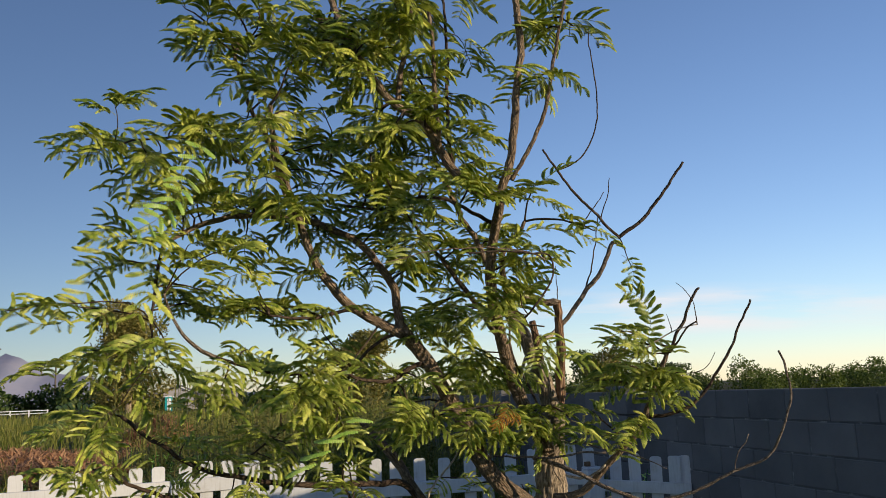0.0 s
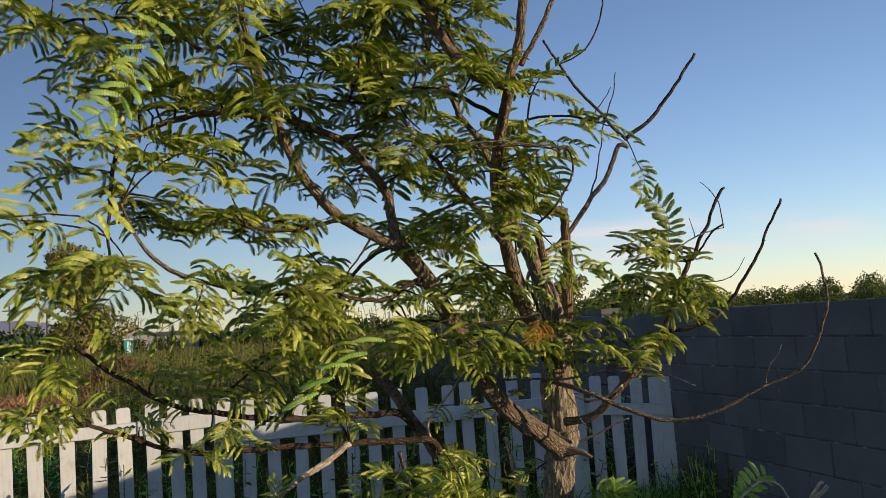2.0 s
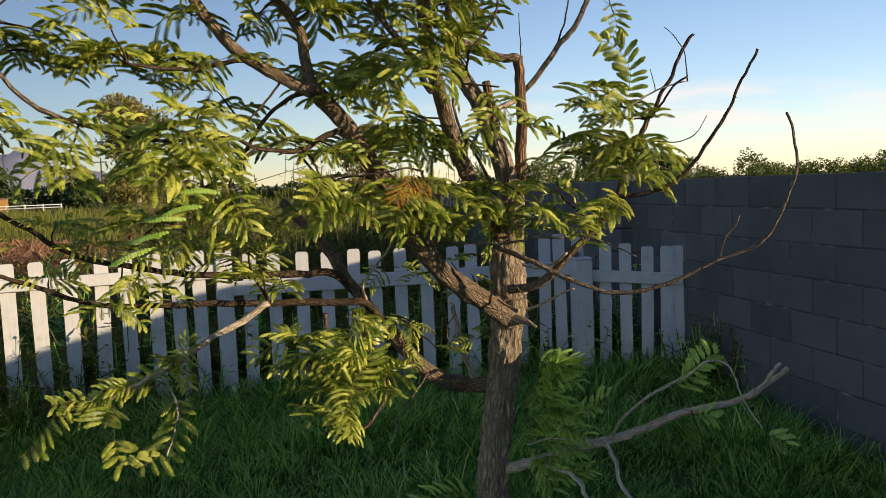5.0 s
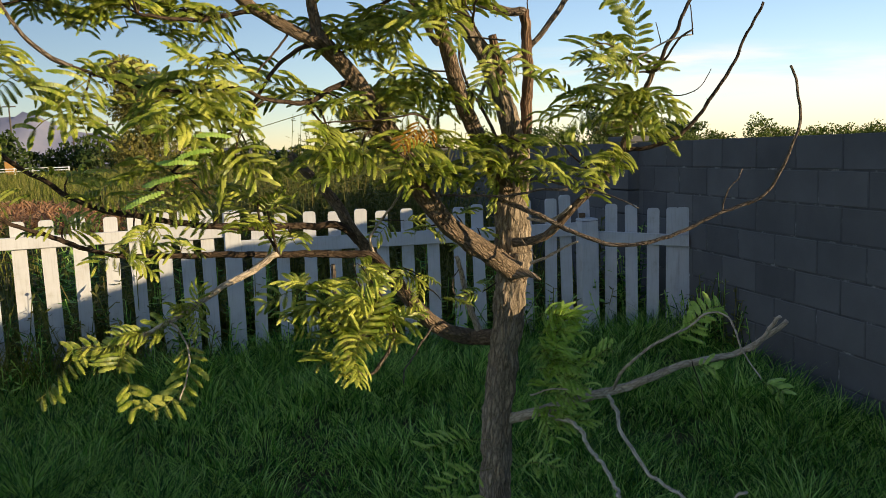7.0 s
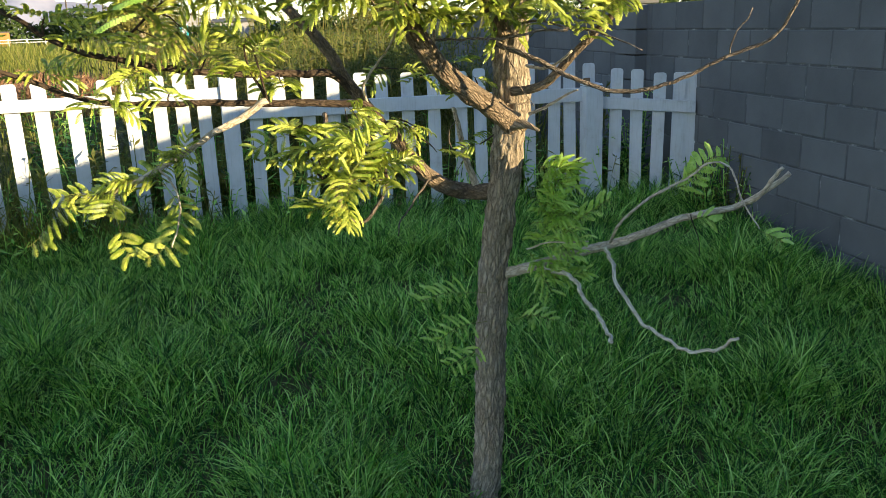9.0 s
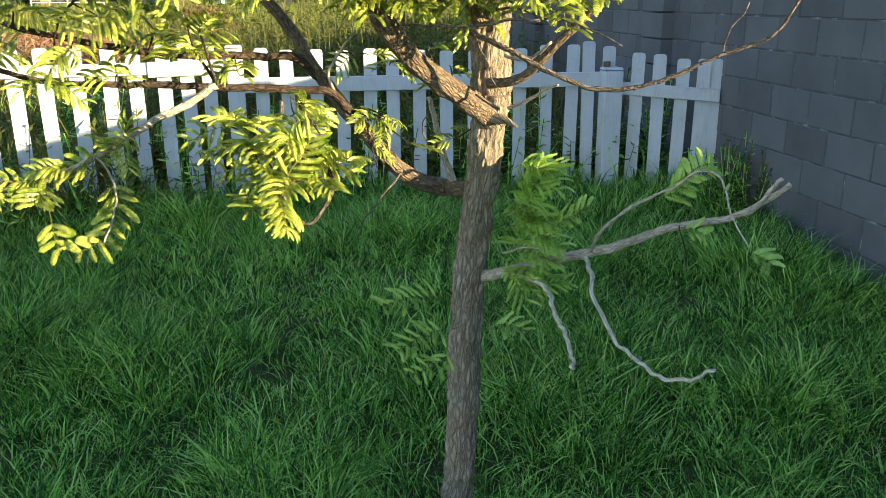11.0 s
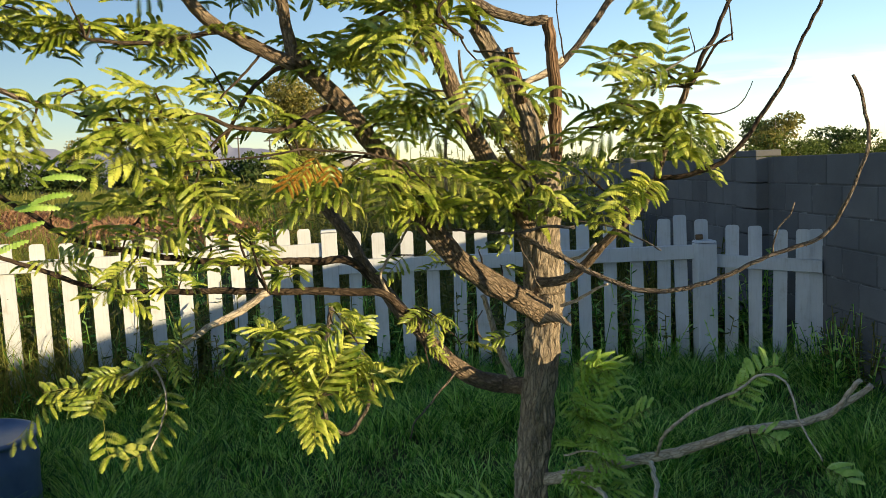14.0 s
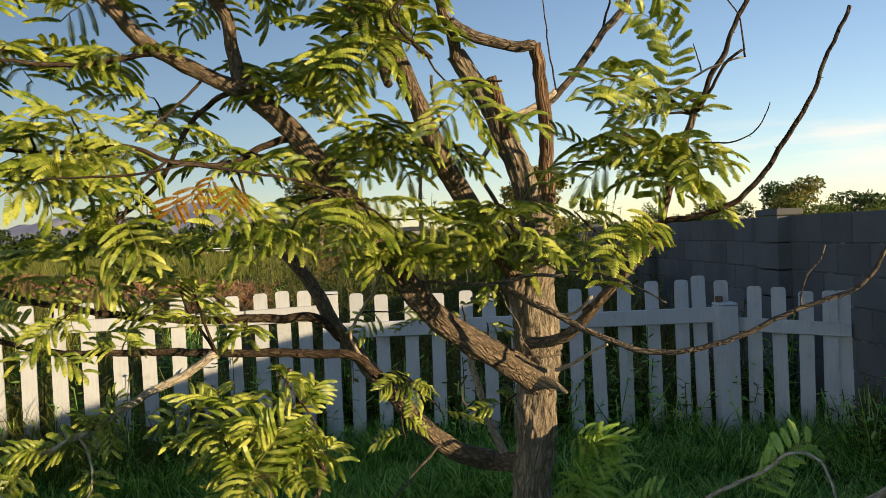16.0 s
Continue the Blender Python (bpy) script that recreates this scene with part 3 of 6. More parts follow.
limb("branch", M_limb, [(0.585, 2.13, 2.25, 0.0064), (0.633, 2.117, 2.333, 0.006), (0.674, 2.103, 2.42, 0.0056), (0.697, 2.09, 2.513, 0.0052), (0.715, 2.077, 2.607, 0.0048), (0.734, 2.063, 2.702, 0.0044), (0.754, 2.05, 2.798, 0.0041)], 1, "")
limb("limb", M_limb, [(0.553, 2.144, 2.201, 0.0135), (0.477, 2.15, 2.229, 0.013), (0.422, 2.155, 2.287, 0.0124), (0.384, 2.161, 2.36, 0.0119), (0.337, 2.166, 2.426, 0.0113), (0.271, 2.172, 2.472, 0.0108), (0.223, 2.178, 2.539, 0.0103), (0.177, 2.183, 2.608, 0.0097), (0.142, 2.189, 2.685, 0.0091), (0.112, 2.194, 2.767, 0.0086), (0.09, 2.2, 2.853, 0.008)], 1, "")
limb("branch", M_limb, [(0.288, 2.17, 2.466, 0.0086), (0.288, 2.156, 2.536, 0.008), (0.304, 2.142, 2.606, 0.0074), (0.317, 2.128, 2.678, 0.0068), (0.325, 2.114, 2.749, 0.0062), (0.332, 2.1, 2.821, 0.0056)], 1, "")
limb("branch", M_limb, [(0.396, 2.16, 2.344, 0.0072), (0.389, 2.158, 2.443, 0.0067), (0.386, 2.156, 2.543, 0.0063), (0.383, 2.154, 2.645, 0.0059), (0.374, 2.152, 2.747, 0.0054), (0.365, 2.15, 2.851, 0.005)], 1, "")
limb("branch", M_twig, [(0.425, 2.15, 2.282, 0.0057), (0.426, 2.18, 2.399, 0.0054), (0.436, 2.21, 2.523, 0.005), (0.449, 2.24, 2.652, 0.0046), (0.453, 2.27, 2.784, 0.0042), (0.447, 2.3, 2.92, 0.0038)], 1, "")
limb("twig", M_twig, [(0.463, 2.27, 2.727, 0.003), (0.433, 2.28, 2.771, 0.0028), (0.412, 2.29, 2.822, 0.0025), (0.402, 2.3, 2.88, 0.0023)], 1, "")
limb("branch", M_limb, [(0.016, 2.34, 2.186, 0.0078), (-0.012, 2.32, 2.258, 0.0073), (-0.034, 2.3, 2.331, 0.0068), (-0.061, 2.28, 2.401, 0.0063), (-0.1, 2.26, 2.464, 0.0058), (-0.127, 2.24, 2.532, 0.0053), (-0.142, 2.22, 2.603, 0.0048), (-0.108, 2.2, 2.64, 0.0044)], 1, "")
limb("twig", M_twig, [(-0.096, 2.28, 2.383, 0.0045), (-0.169, 2.254, 2.388, 0.004), (-0.239, 2.228, 2.373, 0.0035), (-0.307, 2.202, 2.362, 0.0031), (-0.372, 2.176, 2.344, 0.0026), (-0.432, 2.15, 2.317, 0.0021)], 1, "")
limb("twig", M_twig, [(-0.129, 2.3, 2.325, 0.0046), (-0.166, 2.283, 2.341, 0.0038), (-0.201, 2.267, 2.361, 0.003), (-0.231, 2.25, 2.385, 0.0022)], 1, "")
limb("branch", M_twig, [(0.561, 2.2, 2.138, 0.0058), (0.493, 2.217, 2.177, 0.0055), (0.425, 2.233, 2.217, 0.0052), (0.349, 2.25, 2.225, 0.0049), (0.276, 2.267, 2.195, 0.0045), (0.199, 2.283, 2.203, 0.0042), (0.122, 2.3, 2.215, 0.0038)], 1, "")
limb("branch", M_limb, [(0.553, 2.45, 1.959, 0.0078), (0.507, 2.45, 2.019, 0.0073), (0.464, 2.45, 2.082, 0.0067), (0.411, 2.45, 2.135, 0.0062), (0.376, 2.45, 2.201, 0.0057), (0.324, 2.45, 2.252, 0.0051), (0.26, 2.45, 2.288, 0.0046), (0.197, 2.45, 2.325, 0.0041), (0.131, 2.45, 2.354, 0.0036)], 1, "")
limb("branch", M_limb, [(0.58, 2.33, 1.852, 0.008), (0.568, 2.39, 1.904, 0.0079), (0.553, 2.45, 1.959, 0.0078)], 1, "")
limb("branch", M_limb, [(0.509, 2.4, 2.208, 0.0083), (0.479, 2.4, 2.276, 0.0076), (0.449, 2.4, 2.345, 0.0069), (0.435, 2.4, 2.419, 0.0062), (0.432, 2.4, 2.496, 0.0055), (0.431, 2.4, 2.574, 0.0049)], 1, "")
limb("branch", M_limb, [(0.569, 2.27, 1.987, 0.0071), (0.557, 2.313, 2.062, 0.0075), (0.538, 2.357, 2.136, 0.0079), (0.509, 2.4, 2.208, 0.0083)], 1, "")
limb("split_stump", M_wound, [(0.878, 2.7, 1.518, 0.0174), (0.889, 2.686, 1.585, 0.0168), (0.897, 2.671, 1.651, 0.0162), (0.898, 2.656, 1.717, 0.0156), (0.896, 2.637, 1.782, 0.0149), (0.889, 2.618, 1.846, 0.0143), (0.883, 2.599, 1.908, 0.0137), (0.873, 2.58, 1.969, 0.0131)], 0, "broken stump of a limb with split red-brown wood")
limb("branch", M_brown, [(0.874, 2.58, 1.965, 0.0111), (0.837, 2.576, 1.963, 0.0115), (0.8, 2.572, 1.97, 0.0119), (0.764, 2.568, 1.981, 0.0122), (0.73, 2.564, 1.996, 0.0126), (0.7, 2.56, 2.016, 0.013)], 0, "")
limb("branch", M_limb, [(0.71, 2.62, 1.953, 0.0127), (0.703, 2.587, 1.994, 0.0116), (0.686, 2.553, 2.031, 0.0104), (0.68, 2.541, 2.073, 0.0094), (0.679, 2.531, 2.115, 0.0085), (0.697, 2.52, 2.151, 0.0075), (0.726, 2.51, 2.182, 0.0066), (0.749, 2.5, 2.216, 0.0057)], 1, "")
limb("split_stub", M_wound, [(0.811, 2.6, 1.78, 0.0132), (0.801, 2.59, 1.821, 0.0125), (0.791, 2.58, 1.863, 0.0118), (0.78, 2.57, 1.903, 0.0111)], 0, "split broken stub")
limb("twig", M_brown, [(0.7, 2.58, 1.902, 0.0033), (0.732, 2.553, 1.893, 0.0032), (0.763, 2.527, 1.888, 0.0032), (0.794, 2.5, 1.881, 0.0031)], 0, "")
limb("twig", M_twig, [(0.716, 2.5, 2.051, 0.0013), (0.733, 2.488, 2.07, 0.0012), (0.757, 2.475, 2.082, 0.0012), (0.782, 2.463, 2.092, 0.0012), (0.804, 2.45, 2.104, 0.0012)], 0, "")
limb("branch", M_twig, [(0.656, 2.3, 1.889, 0.004), (0.601, 2.06, 1.892, 0.0034), (0.637, 2.06, 1.935, 0.0033), (0.661, 2.06, 1.985, 0.0032), (0.651, 2.06, 2.032, 0.0032), (0.595, 2.06, 2.037, 0.0031), (0.539, 2.06, 2.042, 0.003), (0.484, 2.06, 2.042, 0.003), (0.429, 2.06, 2.038, 0.0029)], 1, "")
limb("branch", M_limb, [(0.646, 2.07, 2.021, 0.0029), (0.594, 2.068, 2.043, 0.0027), (0.538, 2.065, 2.051, 0.0025), (0.481, 2.062, 2.051, 0.0023), (0.425, 2.06, 2.048, 0.0021), (0.369, 2.057, 2.045, 0.002), (0.314, 2.055, 2.037, 0.0018), (0.26, 2.052, 2.022, 0.0016), (0.207, 2.05, 2.005, 0.0014)], 1, "")
limb("branch", M_brown, [(0.843, 2.62, 1.551, 0.0054), (0.801, 2.587, 1.608, 0.0049), (0.767, 2.553, 1.668, 0.0045), (0.73, 2.52, 1.722, 0.0041), (0.688, 2.487, 1.771, 0.0037), (0.662, 2.453, 1.825, 0.0034), (0.656, 2.42, 1.882, 0.003)], 1, "")
limb("branch", M_limb, [(0.833, 2.64, 1.551, 0.0074), (0.779, 2.608, 1.594, 0.0068), (0.73, 2.576, 1.64, 0.0061), (0.693, 2.544, 1.692, 0.0055), (0.664, 2.512, 1.747, 0.0049), (0.647, 2.48, 1.804, 0.0043)], 1, "")
limb("branch", M_grey, [(0.629, 2.6, 1.483, 0.0046), (0.628, 2.59, 1.541, 0.0043), (0.622, 2.58, 1.598, 0.0041), (0.623, 2.57, 1.654, 0.0038), (0.628, 2.56, 1.71, 0.0035), (0.637, 2.55, 1.765, 0.0032)], 0, "")
limb("branch", M_brown, [(0.799, 2.7, 1.829, 0.0084), (0.87, 2.758, 1.852, 0.0085), (0.931, 2.764, 1.88, 0.0084), (0.974, 2.756, 1.926, 0.0083), (1.016, 2.748, 1.976, 0.0082), (1.054, 2.74, 2.028, 0.0081), (1.096, 2.732, 2.075, 0.008), (1.127, 2.724, 2.13, 0.0078), (1.15, 2.716, 2.189, 0.0077), (1.182, 2.716, 2.18, 0.0065)], 0, "")
limb("branch", M_twig, [(1.179, 2.716, 2.209, 0.0073), (1.232, 2.694, 2.247, 0.0066), (1.279, 2.671, 2.294, 0.0061), (1.319, 2.649, 2.347, 0.0055), (1.354, 2.626, 2.403, 0.0049), (1.389, 2.604, 2.459, 0.0043)], 0, "")
limb("branch", M_twig, [(1.178, 2.716, 2.205, 0.0054), (1.107, 2.693, 2.259, 0.005), (1.042, 2.67, 2.315, 0.0046), (0.976, 2.646, 2.37, 0.0042), (0.917, 2.623, 2.427, 0.0038), (0.864, 2.6, 2.486, 0.0035)], 0, "")
limb("twig", M_twig, [(0.918, 2.62, 2.42, 0.0035), (0.988, 2.603, 2.454, 0.0033), (1.034, 2.586, 2.517, 0.0032), (1.056, 2.569, 2.592, 0.0031), (1.057, 2.551, 2.669, 0.0029), (1.041, 2.534, 2.743, 0.0028), (1.024, 2.517, 2.817, 0.0026), (1.017, 2.5, 2.893, 0.0025)], 0, "")
limb("twig", M_twig, [(1.049, 2.75, 2.021, 0.0036), (1.062, 2.725, 2.086, 0.0032), (1.067, 2.7, 2.152, 0.0028), (1.072, 2.675, 2.215, 0.0024), (1.076, 2.65, 2.277, 0.002)], 0, "")
limb("twig", M_twig, [(1.097, 2.7, 2.256, 0.0027), (1.108, 2.683, 2.307, 0.0024), (1.123, 2.667, 2.356, 0.0021), (1.125, 2.65, 2.407, 0.0018)], 0, "")
limb("twig", M_twig, [(1.002, 2.62, 2.238, 0.0026), (1.026, 2.613, 2.273, 0.0023), (1.053, 2.607, 2.307, 0.002), (1.076, 2.6, 2.343, 0.0017)], 0, "")
limb("twig", M_twig, [(1.17, 2.7, 2.202, 0.0027), (1.169, 2.673, 2.161, 0.0024), (1.17, 2.647, 2.122, 0.0021), (1.168, 2.62, 2.083, 0.0017)], 0, "")
limb("branch", M_grey, [(0.76, 2.66, 1.744, 0.0053), (0.789, 2.675, 1.79, 0.0058), (0.829, 2.69, 1.831, 0.0063), (0.88, 2.705, 1.861, 0.0068), (0.932, 2.72, 1.894, 0.0073)], 0, "")
limb("twig", M_twig, [(0.932, 2.7, 1.893, 0.0028), (0.92, 2.688, 1.944, 0.0024), (0.913, 2.675, 1.995, 0.0021), (0.908, 2.663, 2.046, 0.0017), (0.903, 2.65, 2.096, 0.0014)], 0, "")
limb("branch", M_limb, [(0.838, 2.62, 1.35, 0.0127), (0.892, 2.57, 1.359, 0.0119), (0.939, 2.54, 1.398, 0.0112), (0.977, 2.51, 1.445, 0.0105), (1.011, 2.48, 1.493, 0.0098), (1.047, 2.45, 1.537, 0.0092), (1.075, 2.424, 1.585, 0.0085), (1.084, 2.398, 1.642, 0.0079), (1.095, 2.372, 1.696, 0.0074), (1.107, 2.346, 1.748, 0.0068), (1.12, 2.32, 1.797, 0.0062)], 1, "smooth branch curving up from the trunk")
limb("branch", M_twig, [(1.114, 2.32, 1.78, 0.0051), (1.135, 2.306, 1.83, 0.0048), (1.159, 2.293, 1.876, 0.0045), (1.18, 2.28, 1.924, 0.0041), (1.203, 2.266, 1.969, 0.0038)], 0, "")
limb("twig", M_twig, [(1.117, 2.31, 1.791, 0.0039), (1.132, 2.285, 1.819, 0.0037), (1.143, 2.259, 1.849, 0.0035), (1.166, 2.234, 1.866, 0.0032)], 0, "")
limb("twig", M_grey, [(0.996, 2.36, 1.754, 0.0035), (1.039, 2.332, 1.789, 0.0031), (1.08, 2.305, 1.822, 0.0028), (1.126, 2.278, 1.844, 0.0025), (1.174, 2.25, 1.857, 0.0022)], 0, "")
limb("twig", M_twig, [(1.176, 2.25, 1.857, 0.0022), (1.174, 2.25, 1.893, 0.0019), (1.164, 2.25, 1.927, 0.0016), (1.142, 2.25, 1.955, 0.0014), (1.118, 2.25, 1.982, 0.0011)], 0, "")
limb("twig", M_twig, [(1.119, 2.3, 1.841, 0.0017), (1.113, 2.3, 1.868, 0.0014), (1.107, 2.3, 1.894, 0.0011)], 0, "")
limb("branch", M_twig, [(1.074, 2.4, 1.592, 0.0059), (1.134, 2.376, 1.599, 0.0056), (1.188, 2.352, 1.619, 0.0052), (1.226, 2.328, 1.665, 0.0048), (1.257, 2.304, 1.715, 0.0045), (1.284, 2.281, 1.766, 0.0041), (1.303, 2.257, 1.82, 0.0038), (1.319, 2.233, 1.873, 0.0035), (1.333, 2.209, 1.925, 0.0032)], 0, "long bare whip of a branch")
limb("twig", M_grey, [(1.169, 2.36, 1.61, 0.0029), (1.173, 2.35, 1.603, 0.0026), (1.177, 2.34, 1.596, 0.0023)], 0, "")
limb("twig", M_twig, [(1.099, 2.3, 1.723, 0.0022), (1.125, 2.28, 1.719, 0.002), (1.151, 2.26, 1.718, 0.0017), (1.173, 2.24, 1.726, 0.0015), (1.188, 2.22, 1.746, 0.0013), (1.194, 2.2, 1.773, 0.0011)], 0, "")
limb("branch", M_brown, [(0.77, 2.6, 1.476, 0.0073), (0.823, 2.467, 1.454, 0.0066), (0.882, 2.435, 1.418, 0.0063), (0.941, 2.404, 1.388, 0.006), (1.002, 2.373, 1.365, 0.0056), (1.063, 2.341, 1.358, 0.0054), (1.123, 2.31, 1.372, 0.0051), (1.18, 2.283, 1.397, 0.0048), (1.232, 2.255, 1.429, 0.0045), (1.285, 2.228, 1.45, 0.0043), (1.33, 2.197, 1.479, 0.004), (1.351, 2.163, 1.533, 0.0038), (1.37, 2.147, 1.592, 0.0036), (1.384, 2.136, 1.651, 0.0034), (1.368, 2.126, 1.711, 0.0032), (1.341, 2.115, 1.769, 0.003)], 0, "long bare branch that curves upward")
limb("twig", M_brown, [(1.252, 2.245, 1.44, 0.0022), (1.25, 2.231, 1.468, 0.002), (1.253, 2.218, 1.495, 0.0019), (1.265, 2.204, 1.516, 0.0017), (1.269, 2.19, 1.541, 0.0016)], 0, "")
limb("twig", M_brown, [(0.829, 2.62, 1.525, 0.004), (0.854, 2.396, 1.528, 0.0033), (0.9, 2.349, 1.512, 0.003), (0.945, 2.302, 1.502, 0.0027), (0.983, 2.255, 1.482, 0.0024), (1.016, 2.208, 1.459, 0.0021)], 0, "")
limb("twig", M_brown, [(0.622, 2.55, 1.493, 0.0039), (0.674, 2.463, 1.49, 0.0039), (0.723, 2.396, 1.491, 0.004), (0.771, 2.347, 1.499, 0.0041), (0.816, 2.299, 1.51, 0.0042), (0.858, 2.25, 1.509, 0.0043)], 0, "")
limb("twig", M_brown, [(0.768, 2.45, 1.474, 0.0024), (0.78, 2.45, 1.442, 0.0022), (0.798, 2.45, 1.414, 0.002), (0.808, 2.45, 1.382, 0.0017), (0.824, 2.45, 1.352, 0.0015), (0.844, 2.45, 1.325, 0.0012)], 0, "")
limb("stub", M_bark, [(0.849, 2.7, 1.252, 0.0209), (0.873, 2.673, 1.254, 0.0149), (0.895, 2.645, 1.251, 0.009), (0.914, 2.618, 1.241, 0.0033)], 0, "short broken stub")
limb("twig", M_grey, [(0.874, 2.6, 1.417, 0.0046), (0.902, 2.55, 1.411, 0.0041), (0.927, 2.5, 1.425, 0.0036), (0.943, 2.45, 1.455, 0.0031)], 0, "")
limb("twig", M_grey, [(0.9, 2.66, 1.283, 0.0049), (0.93, 2.607, 1.306, 0.0041), (0.954, 2.553, 1.334, 0.0034), (0.979, 2.5, 1.355, 0.0028)], 0, "")
limb("limb", M_limb, [(0.842, 2.8, 1.045, 0.0255), (0.775, 2.879, 1.033, 0.0253), (0.7, 2.851, 1.06, 0.0239), (0.634, 2.823, 1.108, 0.0225), (0.583, 2.796, 1.167, 0.0212), (0.538, 2.786, 1.226, 0.02), (0.491, 2.781, 1.28, 0.0189), (0.452, 2.777, 1.338, 0.0178), (0.413, 2.772, 1.395, 0.0168), (0.381, 2.785, 1.454, 0.0158), (0.343, 2.81, 1.509, 0.0149), (0.298, 2.835, 1.56, 0.014), (0.254, 2.86, 1.612, 0.0131)], 0, "low limb reaching sideways with furrowed bark")
limb("branch", M_twig, [(0.432, 2.77, 1.36, 0.0108), (0.374, 2.75, 1.41, 0.0103), (0.287, 2.727, 1.417, 0.0098), (0.202, 2.704, 1.422, 0.0094), (0.119, 2.681, 1.428, 0.0089), (0.039, 2.658, 1.435, 0.0084), (-0.038, 2.635, 1.449, 0.0079), (-0.113, 2.612, 1.466, 0.0074), (-0.187, 2.597, 1.487, 0.0069), (-0.261, 2.591, 1.516, 0.0065), (-0.327, 2.586, 1.561, 0.0060), (-0.392, 2.58, 1.605, 0.0055), (-0.45, 2.56, 1.66, 0.0050)], 1, "long level branch")
limb("twig", M_twig, [(0.31, 2.37, 1.862, 0.0052), (0.262, 2.38, 1.845, 0.005), (0.2, 2.40, 1.79, 0.0046), (0.143, 2.43, 1.711, 0.0041), (0.066, 2.46, 1.656, 0.0036), (-0.04, 2.51, 1.581, 0.0031), (-0.10, 2.56, 1.535, 0.0027), (-0.135, 2.595, 1.50, 0.0024), (-0.15, 2.60, 1.43, 0.0018)], 1, "")
limb("branch", M_twig, [(0.509, 2.77, 1.267, 0.0112), (0.451, 2.72, 1.33, 0.0106), (0.355, 2.72, 1.335, 0.0101), (0.26, 2.72, 1.341, 0.0095), (0.166, 2.72, 1.347, 0.0090), (0.071, 2.72, 1.352, 0.0084), (-0.021, 2.713, 1.357, 0.0079), (-0.113, 2.707, 1.359, 0.0074), (-0.203, 2.7, 1.368, 0.0068), (-0.282, 2.677, 1.396, 0.0062), (-0.356, 2.653, 1.432, 0.0057), (-0.429, 2.63, 1.466, 0.0052), (-0.47, 2.6, 1.5, 0.0046)], 1, "long level branch")
limb("branch", M_grey, [(0.472, 2.76, 1.312, 0.0044), (0.456, 2.72, 1.376, 0.004), (0.488, 2.68, 1.432, 0.0035), (0.522, 2.64, 1.484, 0.0031), (0.546, 2.6, 1.536, 0.0027)], 1, "")
limb("branch", M_grey, [(0.197, 2.56, 1.365, 0.0093), (0.132, 2.55, 1.326, 0.0086), (0.065, 2.54, 1.294, 0.008), (0.002, 2.53, 1.259, 0.0074), (-0.06, 2.52, 1.226, 0.0067), (-0.122, 2.51, 1.197, 0.0061), (-0.183, 2.5, 1.169, 0.0055)], 1, "")
limb("twig", M_grey, [(-0.073, 2.52, 1.225, 0.0036), (-0.041, 2.49, 1.187, 0.0032), (-0.025, 2.46, 1.141, 0.0028), (-0.034, 2.43, 1.097, 0.0024), (-0.048, 2.4, 1.055, 0.002)], 1, "")
limb("twig", M_brown, [(0.337, 2.6, 1.32, 0.0067), (0.336, 2.523, 1.265, 0.0061), (0.336, 2.446, 1.215, 0.0056), (0.336, 2.369, 1.169, 0.0051), (0.344, 2.323, 1.12, 0.0047), (0.384, 2.309, 1.097, 0.0044), (0.424, 2.294, 1.138, 0.0041), (0.446, 2.28, 1.193, 0.0038)], 1, "hooked twig")
limb("twig", M_grey, [(0.796, 2.86, 1.051, 0.0113), (0.772, 2.845, 1.113, 0.0101), (0.751, 2.83, 1.174, 0.0089), (0.732, 2.815, 1.235, 0.0077), (0.716, 2.8, 1.297, 0.0066)], 0, "dead grey shoot")
limb("twig", M_brown, [(0.745, 2.82, 1.183, 0.0037), (0.716, 2.8, 1.179, 0.0033), (0.701, 2.78, 1.207, 0.0029), (0.698, 2.76, 1.238, 0.0025), (0.709, 2.74, 1.267, 0.0021)], 0, "")
limb("twig", M_brown, [(0.642, 2.8, 1.096, 0.004), (0.603, 2.75, 1.068, 0.0036), (0.565, 2.7, 1.041, 0.0031), (0.529, 2.65, 1.016, 0.0026), (0.51, 2.6, 0.985, 0.0022)], 0, "")
limb("branch", M_grey, [(0.856, 2.8, 0.783, 0.0172), (0.933, 2.713, 0.832, 0.0157), (1.015, 2.678, 0.86, 0.0146), (1.094, 2.643, 0.888, 0.0135), (1.171, 2.609, 0.913, 0.0124), (1.242, 2.574, 0.946, 0.0114), (1.311, 2.539, 0.977, 0.0104), (1.379, 2.504, 1, 0.0095), (1.444, 2.47, 1.023, 0.0085), (1.497, 2.435, 1.064, 0.0076), (1.54, 2.4, 1.116, 0.0067)], 0, "low bare grey branch with broken tips")
limb("twig", M_grey, [(1.448, 2.44, 1.033, 0.0069), (1.47, 2.417, 1.064, 0.0064), (1.486, 2.393, 1.1, 0.0059), (1.498, 2.37, 1.137, 0.0054)], 0, "")
limb("twig", M_dead, [(0.941, 2.66, 0.83, 0.0063), (0.959, 2.5, 0.86, 0.0058), (0.952, 2.39, 0.848, 0.0055), (0.938, 2.28, 0.839, 0.0051), (0.917, 2.17, 0.837, 0.0048), (0.893, 2.06, 0.84, 0.0045)], 0, "pale dead twig hanging down")
